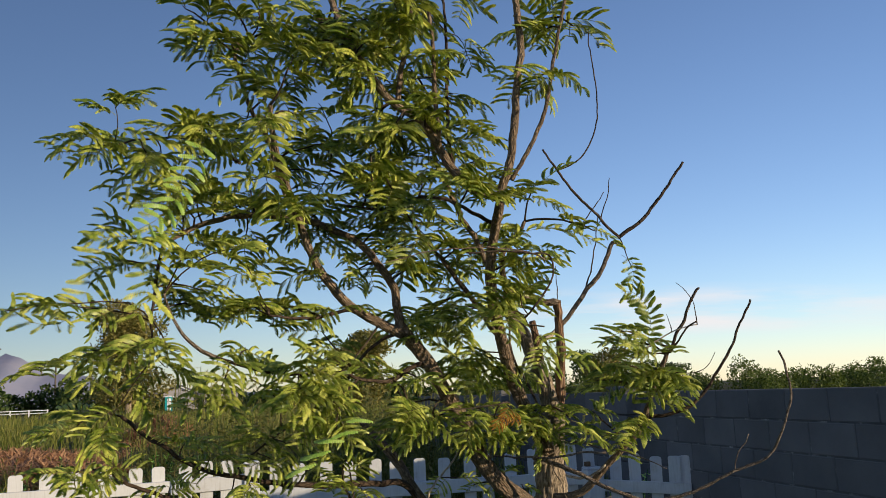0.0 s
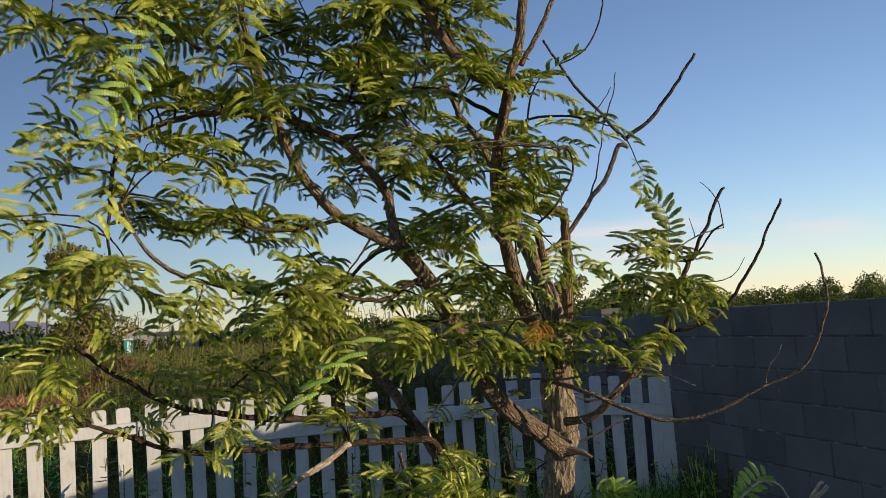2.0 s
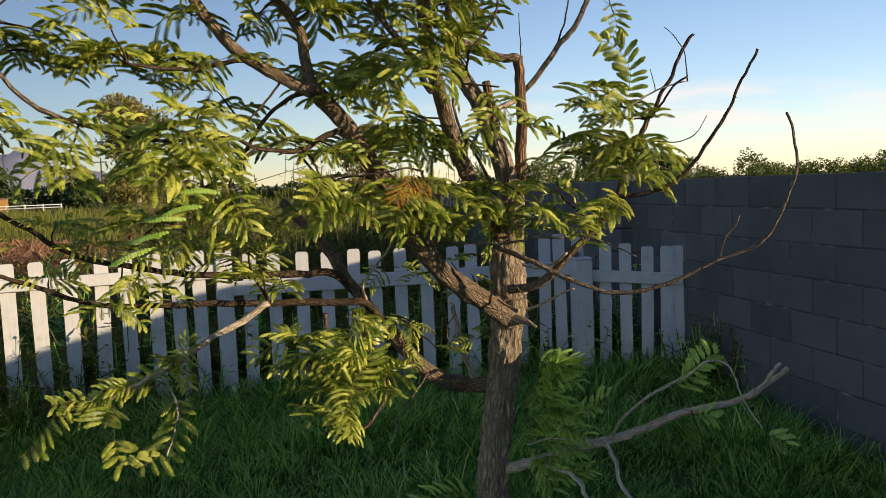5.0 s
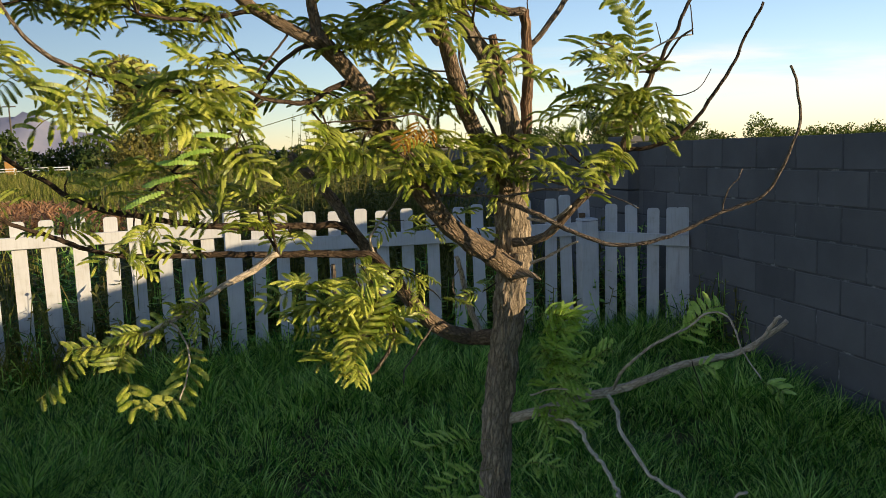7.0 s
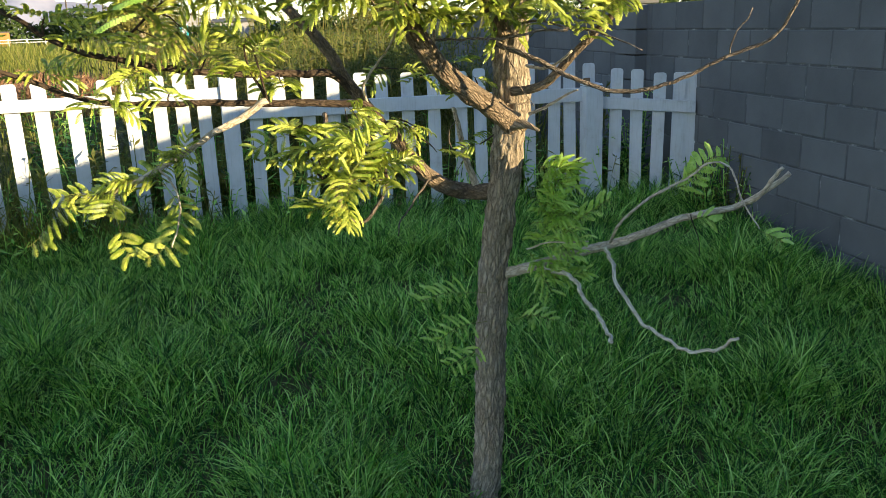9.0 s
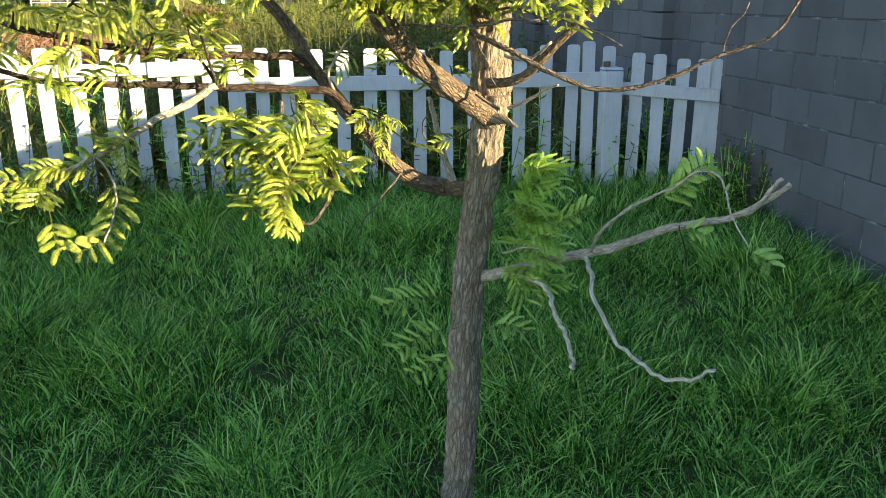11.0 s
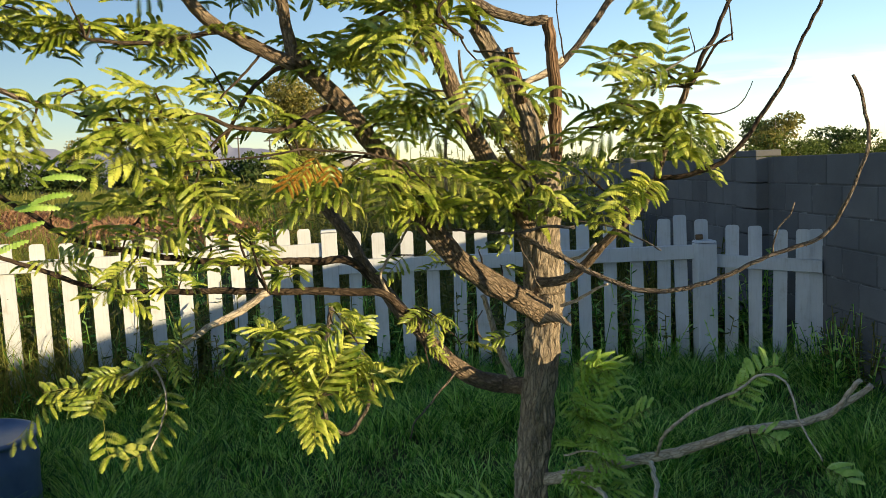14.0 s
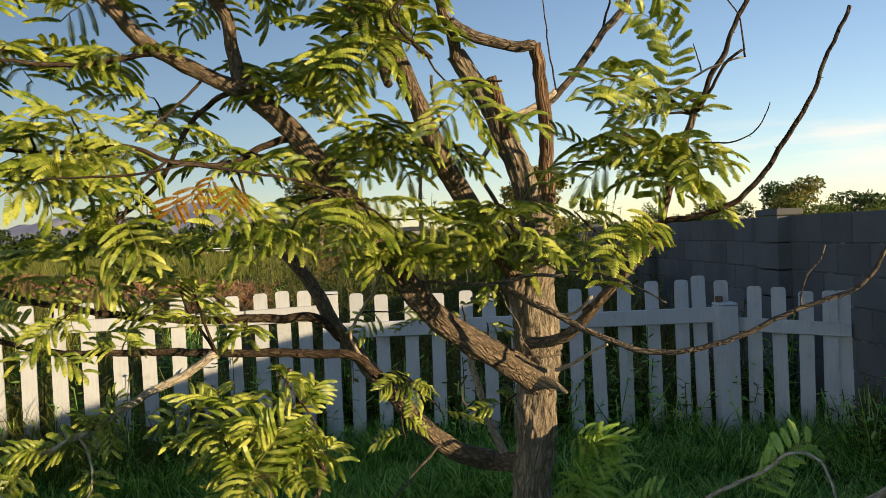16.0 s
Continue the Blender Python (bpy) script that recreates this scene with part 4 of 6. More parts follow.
limb("twig", M_dead, [(1.086, 2.58, 0.899, 0.0061), (1.07, 2.458, 0.877, 0.0056), (1.066, 2.397, 0.835, 0.0053), (1.065, 2.336, 0.799, 0.0051), (1.08, 2.274, 0.773, 0.0048), (1.105, 2.213, 0.762, 0.0046), (1.132, 2.152, 0.76, 0.0044), (1.162, 2.091, 0.783, 0.0041), (1.184, 2.03, 0.825, 0.0039)], 0, "pale dead twig hanging in a curve")
limb("twig", M_grey, [(1.106, 2.57, 0.921, 0.0047), (1.105, 2.474, 1.011, 0.0042), (1.136, 2.419, 1.065, 0.0038), (1.179, 2.386, 1.101, 0.0034), (1.22, 2.353, 1.133, 0.0031), (1.256, 2.321, 1.17, 0.0028), (1.291, 2.288, 1.164, 0.0025), (1.299, 2.255, 1.118, 0.0022), (1.309, 2.223, 1.072, 0.0019), (1.324, 2.19, 1.029, 0.0016)], 0, "")
limb("twig", M_grey, [(0.903, 2.7, 0.886, 0.0036), (0.942, 2.633, 0.917, 0.0032), (0.979, 2.567, 0.932, 0.0029), (1.013, 2.5, 0.949, 0.0026)], 0, "")
limb("twig", M_twig, [(1.29, 2.46, 1.01, 0.0019), (1.295, 2.44, 0.975, 0.0017), (1.299, 2.42, 0.94, 0.0014), (1.29, 2.4, 0.905, 0.0012)], 0, "")
limb("twig", M_twig, [(0.60, 2.47, 1.58, 0.0032), (0.52, 2.15, 1.65, 0.0026), (0.42, 1.75, 1.665, 0.002), (0.34, 1.72, 1.66, 0.0017), (0.26, 1.70, 1.655, 0.0014)], 0, "")

# ---- feathery leaves: a stalk with pairs of combs of small leaflets ----
def comb(pile, root, out, up, length, width, rng, curl=None, fold=None, pitch=None, swing=None):
    """One comb of leaflets: a midrib that arches over and a row of leaflets on either side, folded like a roof."""
    side = up.cross(out).normalized()
    curl = rng.uniform(0.7, 1.9) if curl is None else curl
    if fold is None:
        fold = rng.uniform(-1.1, -0.3) if rng.random() < 0.7 else rng.uniform(-0.3, 0.2)
    pitch = rng.uniform(0.15, 0.55) if pitch is None else pitch
    swing = rng.uniform(-0.5, 0.5) if swing is None else swing
    n = max(9, round(length / 0.0048))
    step = length / n
    p, rib, tans, nrms = root.copy(), [], [], []
    for i in range(n + 1):
        s = i / n
        ang = pitch - curl * s
        t = (out * math.cos(ang) + up * math.sin(ang) + side * (swing * s)).normalized()
        rib.append(p.copy())
        tans.append(t)
        nrms.append((up * math.cos(ang) - out * math.sin(ang)).normalized())
        p = p + t * step
    v, f, m = [], [], []
    third = n // 3
    for a, b in ((0, third), (third, 2 * third), (2 * third, n)):
        k, w = len(v), side * 0.0007
        v += [rib[a] - w, rib[a] + w, rib[b] + w, rib[b] - w]
        f.append((k, k + 1, k + 2, k + 3))
        m.append(1)
    for i in range(n):
        s = (i + 0.5) / n
        t, nrm = tans[i], nrms[i]
        size = width * min(1.0, 0.45 + 3.2 * s) * min(1.0, 0.35 + 3.0 * (1 - s))
        c = (rib[i] + rib[i + 1]) * 0.5
        sd = t.cross(nrm).normalized()
        for sg in (1, -1):
            d = (sd * sg + t * 0.38 + nrm * (fold + rng.uniform(-0.12, 0.12))).normalized() * (size * rng.uniform(0.9, 1.08))
            w, lean = t * (step * 0.58), nrm * (step * 0.20)
            k = len(v)
            v += [c - w - lean, c + w + lean, c + d + w * 0.5 + lean, c + d * 0.97 - w * 0.8 - lean]
            f.append((k, k + 1, k + 2, k + 3))
            m.append(0)
    pile.add(v, f, m)


def stalk(pile, pts, w=0.0011):
    v, f = [], []
    for a, b in zip(pts[:-1], pts[1:]):
        n = len(v)
        v += [a + Vector((0, -w, 0)), a + Vector((0, w, 0)), b + Vector((0, w, 0)), b + Vector((0, -w, 0)), a + Vector((0, 0, w)), b + Vector((0, 0, w))]
        f += [(n, n + 1, n + 2, n + 3), (n, n + 4, n + 5, n + 3), (n + 1, n + 4, n + 5, n + 2)]
    pile.add(v, f, 1)


def make_leaf(seed, pairs, length, width, gap):
    """A whole compound leaf, stalk along +x, upper face +z."""
    rng = random.Random(seed)
    pile = Pile()
    x, z = 0.016, 0.0
    pts = [Vector((0, 0, 0)), Vector((x, 0, 0.003))]
    bend = rng.uniform(0.2, 1.0)
    arch, lift_, sweep, fold = rng.uniform(0.9, 1.7), rng.uniform(0.2, 0.5), rng.uniform(55, 76), rng.uniform(-1.0, -0.35)
    for i in range(pairs):
        p = Vector((x, rng.uniform(-0.002, 0.002), z))
        pts.append(p)
        tip = (i + 1) / pairs
        for sg in (1, -1):
            if rng.random() < 0.06:
                continue
            a = radians((sweep + rng.uniform(-7, 7)) * (1 - 0.38 * tip)) * sg
            out = Vector((math.cos(a), math.sin(a), rng.uniform(-0.06, 0.12))).normalized()
            up = (Vector((0, 0, 1)) - out * out.z + Vector((rng.uniform(-0.15, 0.15), rng.uniform(-0.15, 0.15), 0))).normalized()
            up = (up - out * up.dot(out)).normalized()
            ln = length * rng.uniform(0.88, 1.1) * (0.72 + 0.38 * math.sin(math.pi * min(1, 0.25 + 0.6 * tip)))
            comb(pile, p, out, up, ln, width * rng.uniform(0.92, 1.1), rng, arch * rng.uniform(0.85, 1.15), fold + rng.uniform(-0.15, 0.15), lift_ + rng.uniform(-0.08, 0.08), rng.uniform(-0.15, 0.15))
        x += gap * rng.uniform(0.85, 1.1)
        z -= gap * bend * 0.2 * (i + 1)
    stalk(pile, pts)
    return pile


LEAF_PILES = [make_leaf(20 + i, pairs, ln, wd, gap) for i, (pairs, ln, wd, gap) in enumerate(
    [(5, 0.066, 0.0080, 0.017), (6, 0.062, 0.0076, 0.016), (6, 0.060, 0.0074, 0.015), (4, 0.072, 0.0084, 0.018), (5, 0.064, 0.0078, 0.017), (6, 0.060, 0.0076, 0.016), (4, 0.070, 0.0082, 0.018), (3, 0.068, 0.0080, 0.017)])]
LEAVES = [p.mesh("leaf", [M_leaf, M_rachis]) for p in LEAF_PILES]
YOUNG = [p.mesh("leaf", [M_young_sunlit, M_rachis]) for p in LEAF_PILES]
WILTED = LEAF_PILES[7].mesh("wilted_leaf", [M_wilt, M_rachis])
leaf_no = [0]
spare = Pile()
twig_pile = []


def put_leaf(at, out, rng, size=1.0, near=True, mesh=None, kind=None, up=None, young=False):
    """Hang one leaf: stalk along out, upper face turned up and towards the light."""
    out = out.normalized()
    if up is None:
        up = Vector((0.34, -0.34, 1.0)) + Vector((rng.uniform(-0.6, 0.6), rng.uniform(-0.6, 0.6), 0))
    up = (up - out * up.dot(out)).normalized()
    y = up.cross(out)
    m = Matrix(((out.x, y.x, up.x, at.x - BASE.x), (out.y, y.y, up.y, at.y - BASE.y), (out.z, y.z, up.z, at.z - BASE.z), (0, 0, 0, 1)))
    m = m @ Matrix.Scale(size, 4)
    k = rng.randrange(8) if kind is None else kind
    if mesh is not None:
        part_of(tree, "wilted_leaf", mesh, "yellow wilted leaf", m)
    elif young or near and leaf_no[0] < 290:
        leaf_no[0] += 1
        part_of(tree, "leaf", (YOUNG if young else LEAVES)[k], m=m)
    else:
        pl = LEAF_PILES[k]
        vs = np.concatenate(pl.v)
        mm = np.array(m)
        spare.add(vs @ mm[:3, :3].T + mm[:3, 3], pl.f, pl.m)


def twig_to(target, rng, leaves, size=1.0, bare=0.35, droop=0.0, young=False):
    """A thin twig from the nearest limb to target, with leaves along its outer part."""
    root, r = min(wood_lines, key=lambda q: (q[0] - target).length + 0.25 * max(0.0, q[0].z - target.z))
    span = target - root
    mid = root + span * 0.5 + Vector((rng.uniform(-0.2, 0.2), rng.uniform(-0.2, 0.2), rng.uniform(0.0, 0.25))) * span.length
    end = target + Vector((0, 0, -droop))
    thick = min(r * 0.7, 0.0022 + 0.008 * span.length)
    pts = [(*root, thick), (*(root * 0.3 + mid * 0.7), thick * 0.85), (*(mid * 0.35 + target * 0.65), thick * 0.6), (*end, 0.0009)]
    v, f, uv = tube(pts, 5, 0.03, 0.05, 0.006, 0, rng.randrange(99))
    twig_pile.append((v, f, uv))
    S = spline(pts, 0.01)
    along = span.normalized()
    turn = rng.uniform(0, 6.28)
    for i in range(leaves):
        s = bare + (1 - bare) * (i + rng.uniform(0.2, 0.8)) / leaves
        k = min(len(S) - 1, int(s * len(S)))
        p = Vector(S[k][:3])
        turn += 2.4 + rng.uniform(-0.4, 0.4)
        around = Vector((math.cos(turn), math.sin(turn), rng.uniform(-0.5, 0.5)))
        out = along * rng.uniform(0.2, 0.9) + around * 0.8 + Vector((-0.05, -0.05, -0.1))
        out.z *= 0.75
        put_leaf(p, out, rng, size * rng.uniform(0.85, 1.15), near=p.y < 2.45, young=young)


def leafy_lobe(rng, x, y, z, rx, rz, count, leaves=4, size=1.0, deep=0.22):
    """A clump of the crown: twigs that end inside an ellipsoid."""
    for _ in range(max(1, round(count * 0.67))):
        while True:
            a, b, c = (rng.uniform(-1, 1) for _ in range(3))
            if a * a + b * b + c * c < 1:
                break
        twig_to(Vector((x + 1.15 * a * rx, y + b * deep, z + 1.15 * c * rz)), rng, leaves, size * (0.88 if z < 1.35 else 1.0), young=False)


CROWN_TOP = [(-0.25, 2.20, 2.70, 0.09, 0.07, 6), (-0.09, 2.30, 2.74, 0.08, 0.08, 6), (0.07, 2.30, 2.76, 0.08, 0.08, 9), (0.22, 2.20, 2.72, 0.08, 0.08, 10), (0.38, 2.20, 2.73, 0.08, 0.08, 8),
             (0.54, 2.20, 2.75, 0.06, 0.07, 4), (0.72, 2.15, 2.72, 0.09, 0.09, 6), (-0.22, 2.20, 2.61, 0.06, 0.04, 2), (-0.09, 2.30, 2.57, 0.08, 0.08, 5), (0.06, 2.30, 2.58, 0.08, 0.08, 9),
             (0.22, 2.25, 2.57, 0.07, 0.07, 11), (0.37, 2.20, 2.55, 0.07, 0.07, 9), (0.49, 2.20, 2.55, 0.04, 0.05, 2), (0.70, 2.15, 2.54, 0.06, 0.06, 3), (-0.45, 2.15, 2.29, 0.08, 0.04, 3)]
CROWN_UPPER = [(-0.39, 2.15, 2.35, 0.09, 0.07, 5), (-0.24, 2.25, 2.38, 0.07, 0.07, 6), (-0.09, 2.30, 2.40, 0.08, 0.07, 6), (0.06, 2.30, 2.40, 0.08, 0.07, 7), (0.22, 2.30, 2.41, 0.08, 0.07, 9),
               (0.37, 2.25, 2.40, 0.07, 0.07, 9), (0.50, 2.20, 2.38, 0.05, 0.06, 4), (-0.40, 2.20, 2.21, 0.11, 0.07, 5), (-0.24, 2.25, 2.22, 0.07, 0.07, 4), (-0.09, 2.30, 2.24, 0.08, 0.07, 8),
               (0.06, 2.30, 2.24, 0.08, 0.07, 7), (0.22, 2.30, 2.24, 0.08, 0.07, 9), (0.37, 2.25, 2.23, 0.07, 0.07, 9), (0.52, 2.25, 2.23, 0.07, 0.06, 4), (0.76, 2.40, 2.35, 0.08, 0.06, 2)]
CROWN_MID = [(-0.45, 2.25, 2.09, 0.07, 0.05, 3), (-0.27, 2.30, 2.07, 0.11, 0.05, 3), (-0.09, 2.30, 2.08, 0.08, 0.07, 5), (0.07, 2.40, 2.09, 0.08, 0.06, 5), (0.23, 2.40, 2.10, 0.08, 0.07, 5),
             (0.38, 2.35, 2.09, 0.08, 0.07, 7), (0.55, 2.35, 2.09, 0.08, 0.07, 9), (0.66, 2.30, 2.07, 0.05, 0.05, 4), (0.83, 2.30, 2.14, 0.10, 0.02, 2), (-0.61, 2.25, 1.90, 0.07, 0.04, 3),
             (-0.24, 2.30, 1.93, 0.08, 0.07, 4), (-0.09, 2.35, 1.94, 0.08, 0.07, 6), (0.06, 2.40, 1.92, 0.08, 0.06, 4), (0.41, 2.40, 1.93, 0.06, 0.07, 6), (0.56, 2.35, 1.93, 0.09, 0.07, 9)]
CROWN_LOW = [(-0.55, 2.25, 1.82, 0.10, 0.05, 4), (-0.37, 2.25, 1.81, 0.10, 0.04, 3), (-0.11, 2.35, 1.79, 0.09, 0.07, 5), (0.06, 2.35, 1.78, 0.08, 0.07, 5), (0.21, 2.35, 1.75, 0.08, 0.05, 3),
             (0.38, 2.40, 1.77, 0.08, 0.07, 6), (0.55, 2.40, 1.77, 0.08, 0.07, 7), (0.71, 2.40, 1.75, 0.06, 0.06, 3), (-0.49, 2.30, 1.66, 0.08, 0.06, 3), (-0.08, 2.40, 1.63, 0.10, 0.05, 2),
             (0.15, 2.40, 1.63, 0.14, 0.06, 6), (0.38, 2.40, 1.61, 0.08, 0.07, 8), (0.54, 2.40, 1.61, 0.08, 0.07, 8), (0.76, 2.40, 1.57, 0.12, 0.06, 7), (-0.49, 2.35, 1.54, 0.11, 0.05, 3)]
TUFT = [(0.95, 2.33, 1.86, 0.04, 0.03, 2), (1.00, 2.33, 1.80, 0.05, 0.04, 4), (1.06, 2.30, 1.74, 0.06, 0.04, 4), (0.96, 2.38, 1.71, 0.06, 0.05, 4), (1.07, 2.36, 1.65, 0.06, 0.05, 4),
        (0.96, 2.42, 1.60, 0.06, 0.05, 3), (1.05, 2.35, 1.58, 0.05, 0.03, 2)]
LOW_SPRAY = [(0.25, 2.30, 1.34, 0.06, 0.04, 3), (0.38, 2.30, 1.34, 0.07, 0.04, 4), (0.26, 2.20, 1.28, 0.07, 0.03, 4), (0.37, 2.20, 1.26, 0.06, 0.04, 5), (0.33, 2.15, 1.20, 0.06, 0.04, 4),
             (0.30, 2.30, 1.13, 0.04, 0.04, 2)]


def feather(points, gap, length, rng, young=True, width=0.0080, up=(0.1, -0.45, 0.9), first=0.25, both=True, label=""):
    """One long leaf whose stalk follows the points, with a pair of combs every gap."""
    S = [Vector(r[:3]) - BASE for r in spline([(*p, 0.001) for p in points], 0.004)]
    pile = Pile()
    stalk(pile, S[::4] + [S[-1]], 0.0012)
    run, last = 0.0, -1.0
    total = sum((b - a).length for a, b in zip(S[:-1], S[1:]))
    up = Vector(up).normalized()
    for a, b in zip(S[:-1], S[1:]):
        run += (b - a).length
        if run < first * total or run - last < gap:
            continue
        last = run
        t = (b - a).normalized()
        n = (up - t * up.dot(t)).normalized()
        for sg in (1, -1) if both else (1,):
            out = (t * rng.uniform(0.35, 0.75) + t.cross(n) * -sg + n * rng.uniform(-0.1, 0.2)).normalized()
            m = (n - out * n.dot(out)).normalized()
            comb(pile, b, out, m, length * rng.uniform(0.8, 1.1) * (1.0 if run < 0.8 * total else 0.8), width, rng, rng.uniform(0.5, 1.3))
    part_of(tree, "leaf", pile.mesh("leaf", [M_young_sunlit if young else M_leaf, M_rachis]), label)


PALE_ROOTS = [(0.128, 1.72, 1.640), (0.100, 1.74, 1.622), (0.075, 1.76, 1.604), (0.048, 1.77, 1.586), (0.020, 1.78, 1.562)]


def grow_crown():
    rng = random.Random(41)
    for lobes, full in ((CROWN_LOW, 0.85), (CROWN_MID, 1.0), (CROWN_UPPER, 0.95), (CROWN_TOP, 0.85)):
        for x, y, z, rx, rz, count in lobes:
            leafy_lobe(rng, x, y, z, rx, rz, count * full)
    for x, y, z, rx, rz, count in TUFT:
        leafy_lobe(rng, x, y, z, rx, rz, count * 0.9, deep=0.08)
    for x, y, z, rx, rz, count in LOW_SPRAY:
        leafy_lobe(rng, x, y, z, rx * 0.9, rz, count * 0.8, deep=0.08, size=0.92)
    # drooping clumps on the outer twigs
    for lobe in ((-0.12, 2.18, 1.71, 0.08, 0.05, 2), (0.04, 2.15, 1.66, 0.06, 0.05, 3)):
        leafy_lobe(rng, *lobe, leaves=4, deep=0.07)
    # leaves on the grey twigs beside the trunk
    for lobe in ((0.635, 2.74, 1.26, 0.04, 0.05, 3), (0.585, 2.72, 1.40, 0.05, 0.03, 3), (0.66, 2.74, 1.165, 0.03, 0.02, 1), (0.55, 2.72, 1.12, 0.05, 0.03, 2), (0.78, 2.80, 1.18, 0.03, 0.04, 2), (0.75, 2.72, 1.42, 0.05, 0.03, 3)):
        leafy_lobe(rng, *lobe, leaves=2, deep=0.05, size=0.72)
    # leaves along the level branches and the low grey one
    for lobe in ((-0.28, 2.56, 1.54, 0.12, 0.05, 3), (-0.05, 2.58, 1.48, 0.14, 0.05, 3), (0.14, 2.62, 1.46, 0.12, 0.05, 3), (-0.28, 2.64, 1.42, 0.12, 0.05, 2),
                 (-0.04, 2.66, 1.38, 0.14, 0.04, 3), (0.16, 2.66, 1.37, 0.12, 0.04, 2), (0.02, 2.52, 1.58, 0.08, 0.05, 2), (0.16, 2.45, 1.54, 0.10, 0.05, 3)):
        leafy_lobe(rng, *lobe, leaves=3, deep=0.08, size=0.85)
    for i in range(16):
        u = rng.uniform(0.0, 1.0)
        p = Vector((0.02 - 0.24 * u, 2.53 - 0.035 * u, 1.268 - 0.11 * u))
        put_leaf(p, Vector((rng.uniform(-1.0, 0.2), rng.uniform(-0.7, 0.3), rng.uniform(-0.35, 0.3))), rng, rng.uniform(0.55, 0.8))
    # pale leaves on the thin twig that hangs towards the path; sunlight in their colour
    pile = Pile()
    for k, root in enumerate(PALE_ROOTS):
        out = Vector((-0.95, -0.05, 0.12 - 0.13 * k)).normalized()
        m = Vector((0.12, -0.55, 0.8))
        comb(pile, Vector(root) - BASE, out, (m - out * m.dot(out)).normalized(), 0.056 + 0.003 * k, 0.0082, rng, 0.8, -0.45)
    stalk(pile, [Vector((0.26, 1.66, 1.675)) - BASE] + [Vector(p) - BASE for p in PALE_ROOTS])
    part_of(tree, "leaf", pile.mesh("leaf", [M_young_sunlit, M_rachis]), "pale sunlit leaf at the end of a thin twig")
    # hanging sprays at the end of the low grey branch
    feather([(-0.223, 2.500, 1.173), (-0.266, 2.484, 1.176), (-0.286, 2.468, 1.157), (-0.322, 2.452, 1.115), (-0.343, 2.436, 1.088), (-0.359, 2.420, 1.079)], 0.017, 0.058, rng, False, both=False)
    feather([(-0.171, 2.480, 1.170), (-0.180, 2.460, 1.154), (-0.187, 2.440, 1.138)], 0.010, 0.062, rng, False)
    feather([(-0.077, 2.500, 1.205), (-0.048, 2.489, 1.173), (-0.028, 2.477, 1.136), (-0.028, 2.466, 1.110), (-0.040, 2.454, 1.086), (-0.058, 2.443, 1.058), (-0.080, 2.431, 1.039), (-0.115, 2.420, 1.028)], 0.020, 0.060, rng, False)
    feather([(-0.179, 2.480, 1.152), (-0.169, 2.470, 1.107), (-0.164, 2.460, 1.081), (-0.159, 2.450, 1.047), (-0.147, 2.440, 1.029)], 0.016, 0.052, rng, False, first=0.5)
    feather([(-0.074, 2.520, 1.218), (-0.121, 2.513, 1.201), (-0.161, 2.507, 1.184), (-0.206, 2.500, 1.175)], 0.017, 0.058, rng, False, first=0.05)
    feather([(-0.206, 2.500, 1.175), (-0.25, 2.49, 1.18), (-0.30, 2.48, 1.176)], 0.017, 0.055, rng, False)
    # long leaves that stand clear of the crown
    feather([(1.067, 2.360, 1.815), (1.086, 2.368, 1.863), (1.093, 2.376, 1.899), (1.082, 2.384, 1.936), (1.050, 2.392, 1.971), (1.016, 2.400, 1.974)], 0.016, 0.05, rng, False, up=(-0.5, -0.8, 0.2), first=0.1)
    feather([(1.169, 2.620, 2.092), (1.169, 2.610, 2.052), (1.153, 2.600, 2.022)], 0.016, 0.052, rng, False, up=(0.1, -0.8, 0.5), first=0.05)
    feather([(1.154, 2.660, 2.134), (1.169, 2.630, 2.110), (1.193, 2.600, 2.074)], 0.022, 0.045, rng, False, up=(0.1, -0.8, 0.5), first=0.3)
    feather([(-0.312, 2.200, 2.250), (-0.330, 2.192, 2.174), (-0.337, 2.183, 2.099), (-0.331, 2.175, 2.038), (-0.339, 2.167, 1.989), (-0.351, 2.158, 1.942), (-0.368, 2.150, 1.884)], 0.027, 0.085, rng, False, up=(0.75, -0.5, 0.4), first=0.02)
    feather([(-0.454, 2.250, 2.139), (-0.463, 2.233, 2.064), (-0.484, 2.217, 1.991), (-0.505, 2.200, 1.927)], 0.028, 0.08, rng, False, up=(0.75, -0.5, 0.4), first=0.05)
    feather([(-0.526, 2.250, 1.912), (-0.567, 2.233, 1.890), (-0.614, 2.217, 1.896), (-0.660, 2.200, 1.929)], 0.026, 0.07, rng, False, first=0.05)
    feather([(-0.370, 2.180, 2.321), (-0.433, 2.160, 2.320), (-0.494, 2.140, 2.300), (-0.559, 2.120, 2.292)], 0.028, 0.08, rng, False, first=0.05)
    feather([(0.634, 2.300, 2.134), (0.725, 2.283, 2.148), (0.805, 2.267, 2.137), (0.883, 2.250, 2.101)], 0.028, 0.085, rng, False, first=0.05)
    feather([(0.740, 2.450, 2.300), (0.792, 2.433, 2.333), (0.844, 2.417, 2.366), (0.877, 2.400, 2.381)], 0.026, 0.07, rng, False, first=0.05)
    feather([(-0.199, 2.000, 2.322), (-0.232, 1.988, 2.238), (-0.265, 1.975, 2.156), (-0.305, 1.962, 2.099), (-0.347, 1.950, 2.069)], 0.026, 0.05, rng, True, width=0.006, up=(0.5, -0.7, 0.5), first=0.15, label="pale green young shoot with sparse leaves")
    # leaves of the low bare branch
    feather([(1.304, 2.160, 1.032), (1.325, 2.140, 1.024), (1.342, 2.120, 1.012)], 0.012, 0.052, rng, first=0.2)
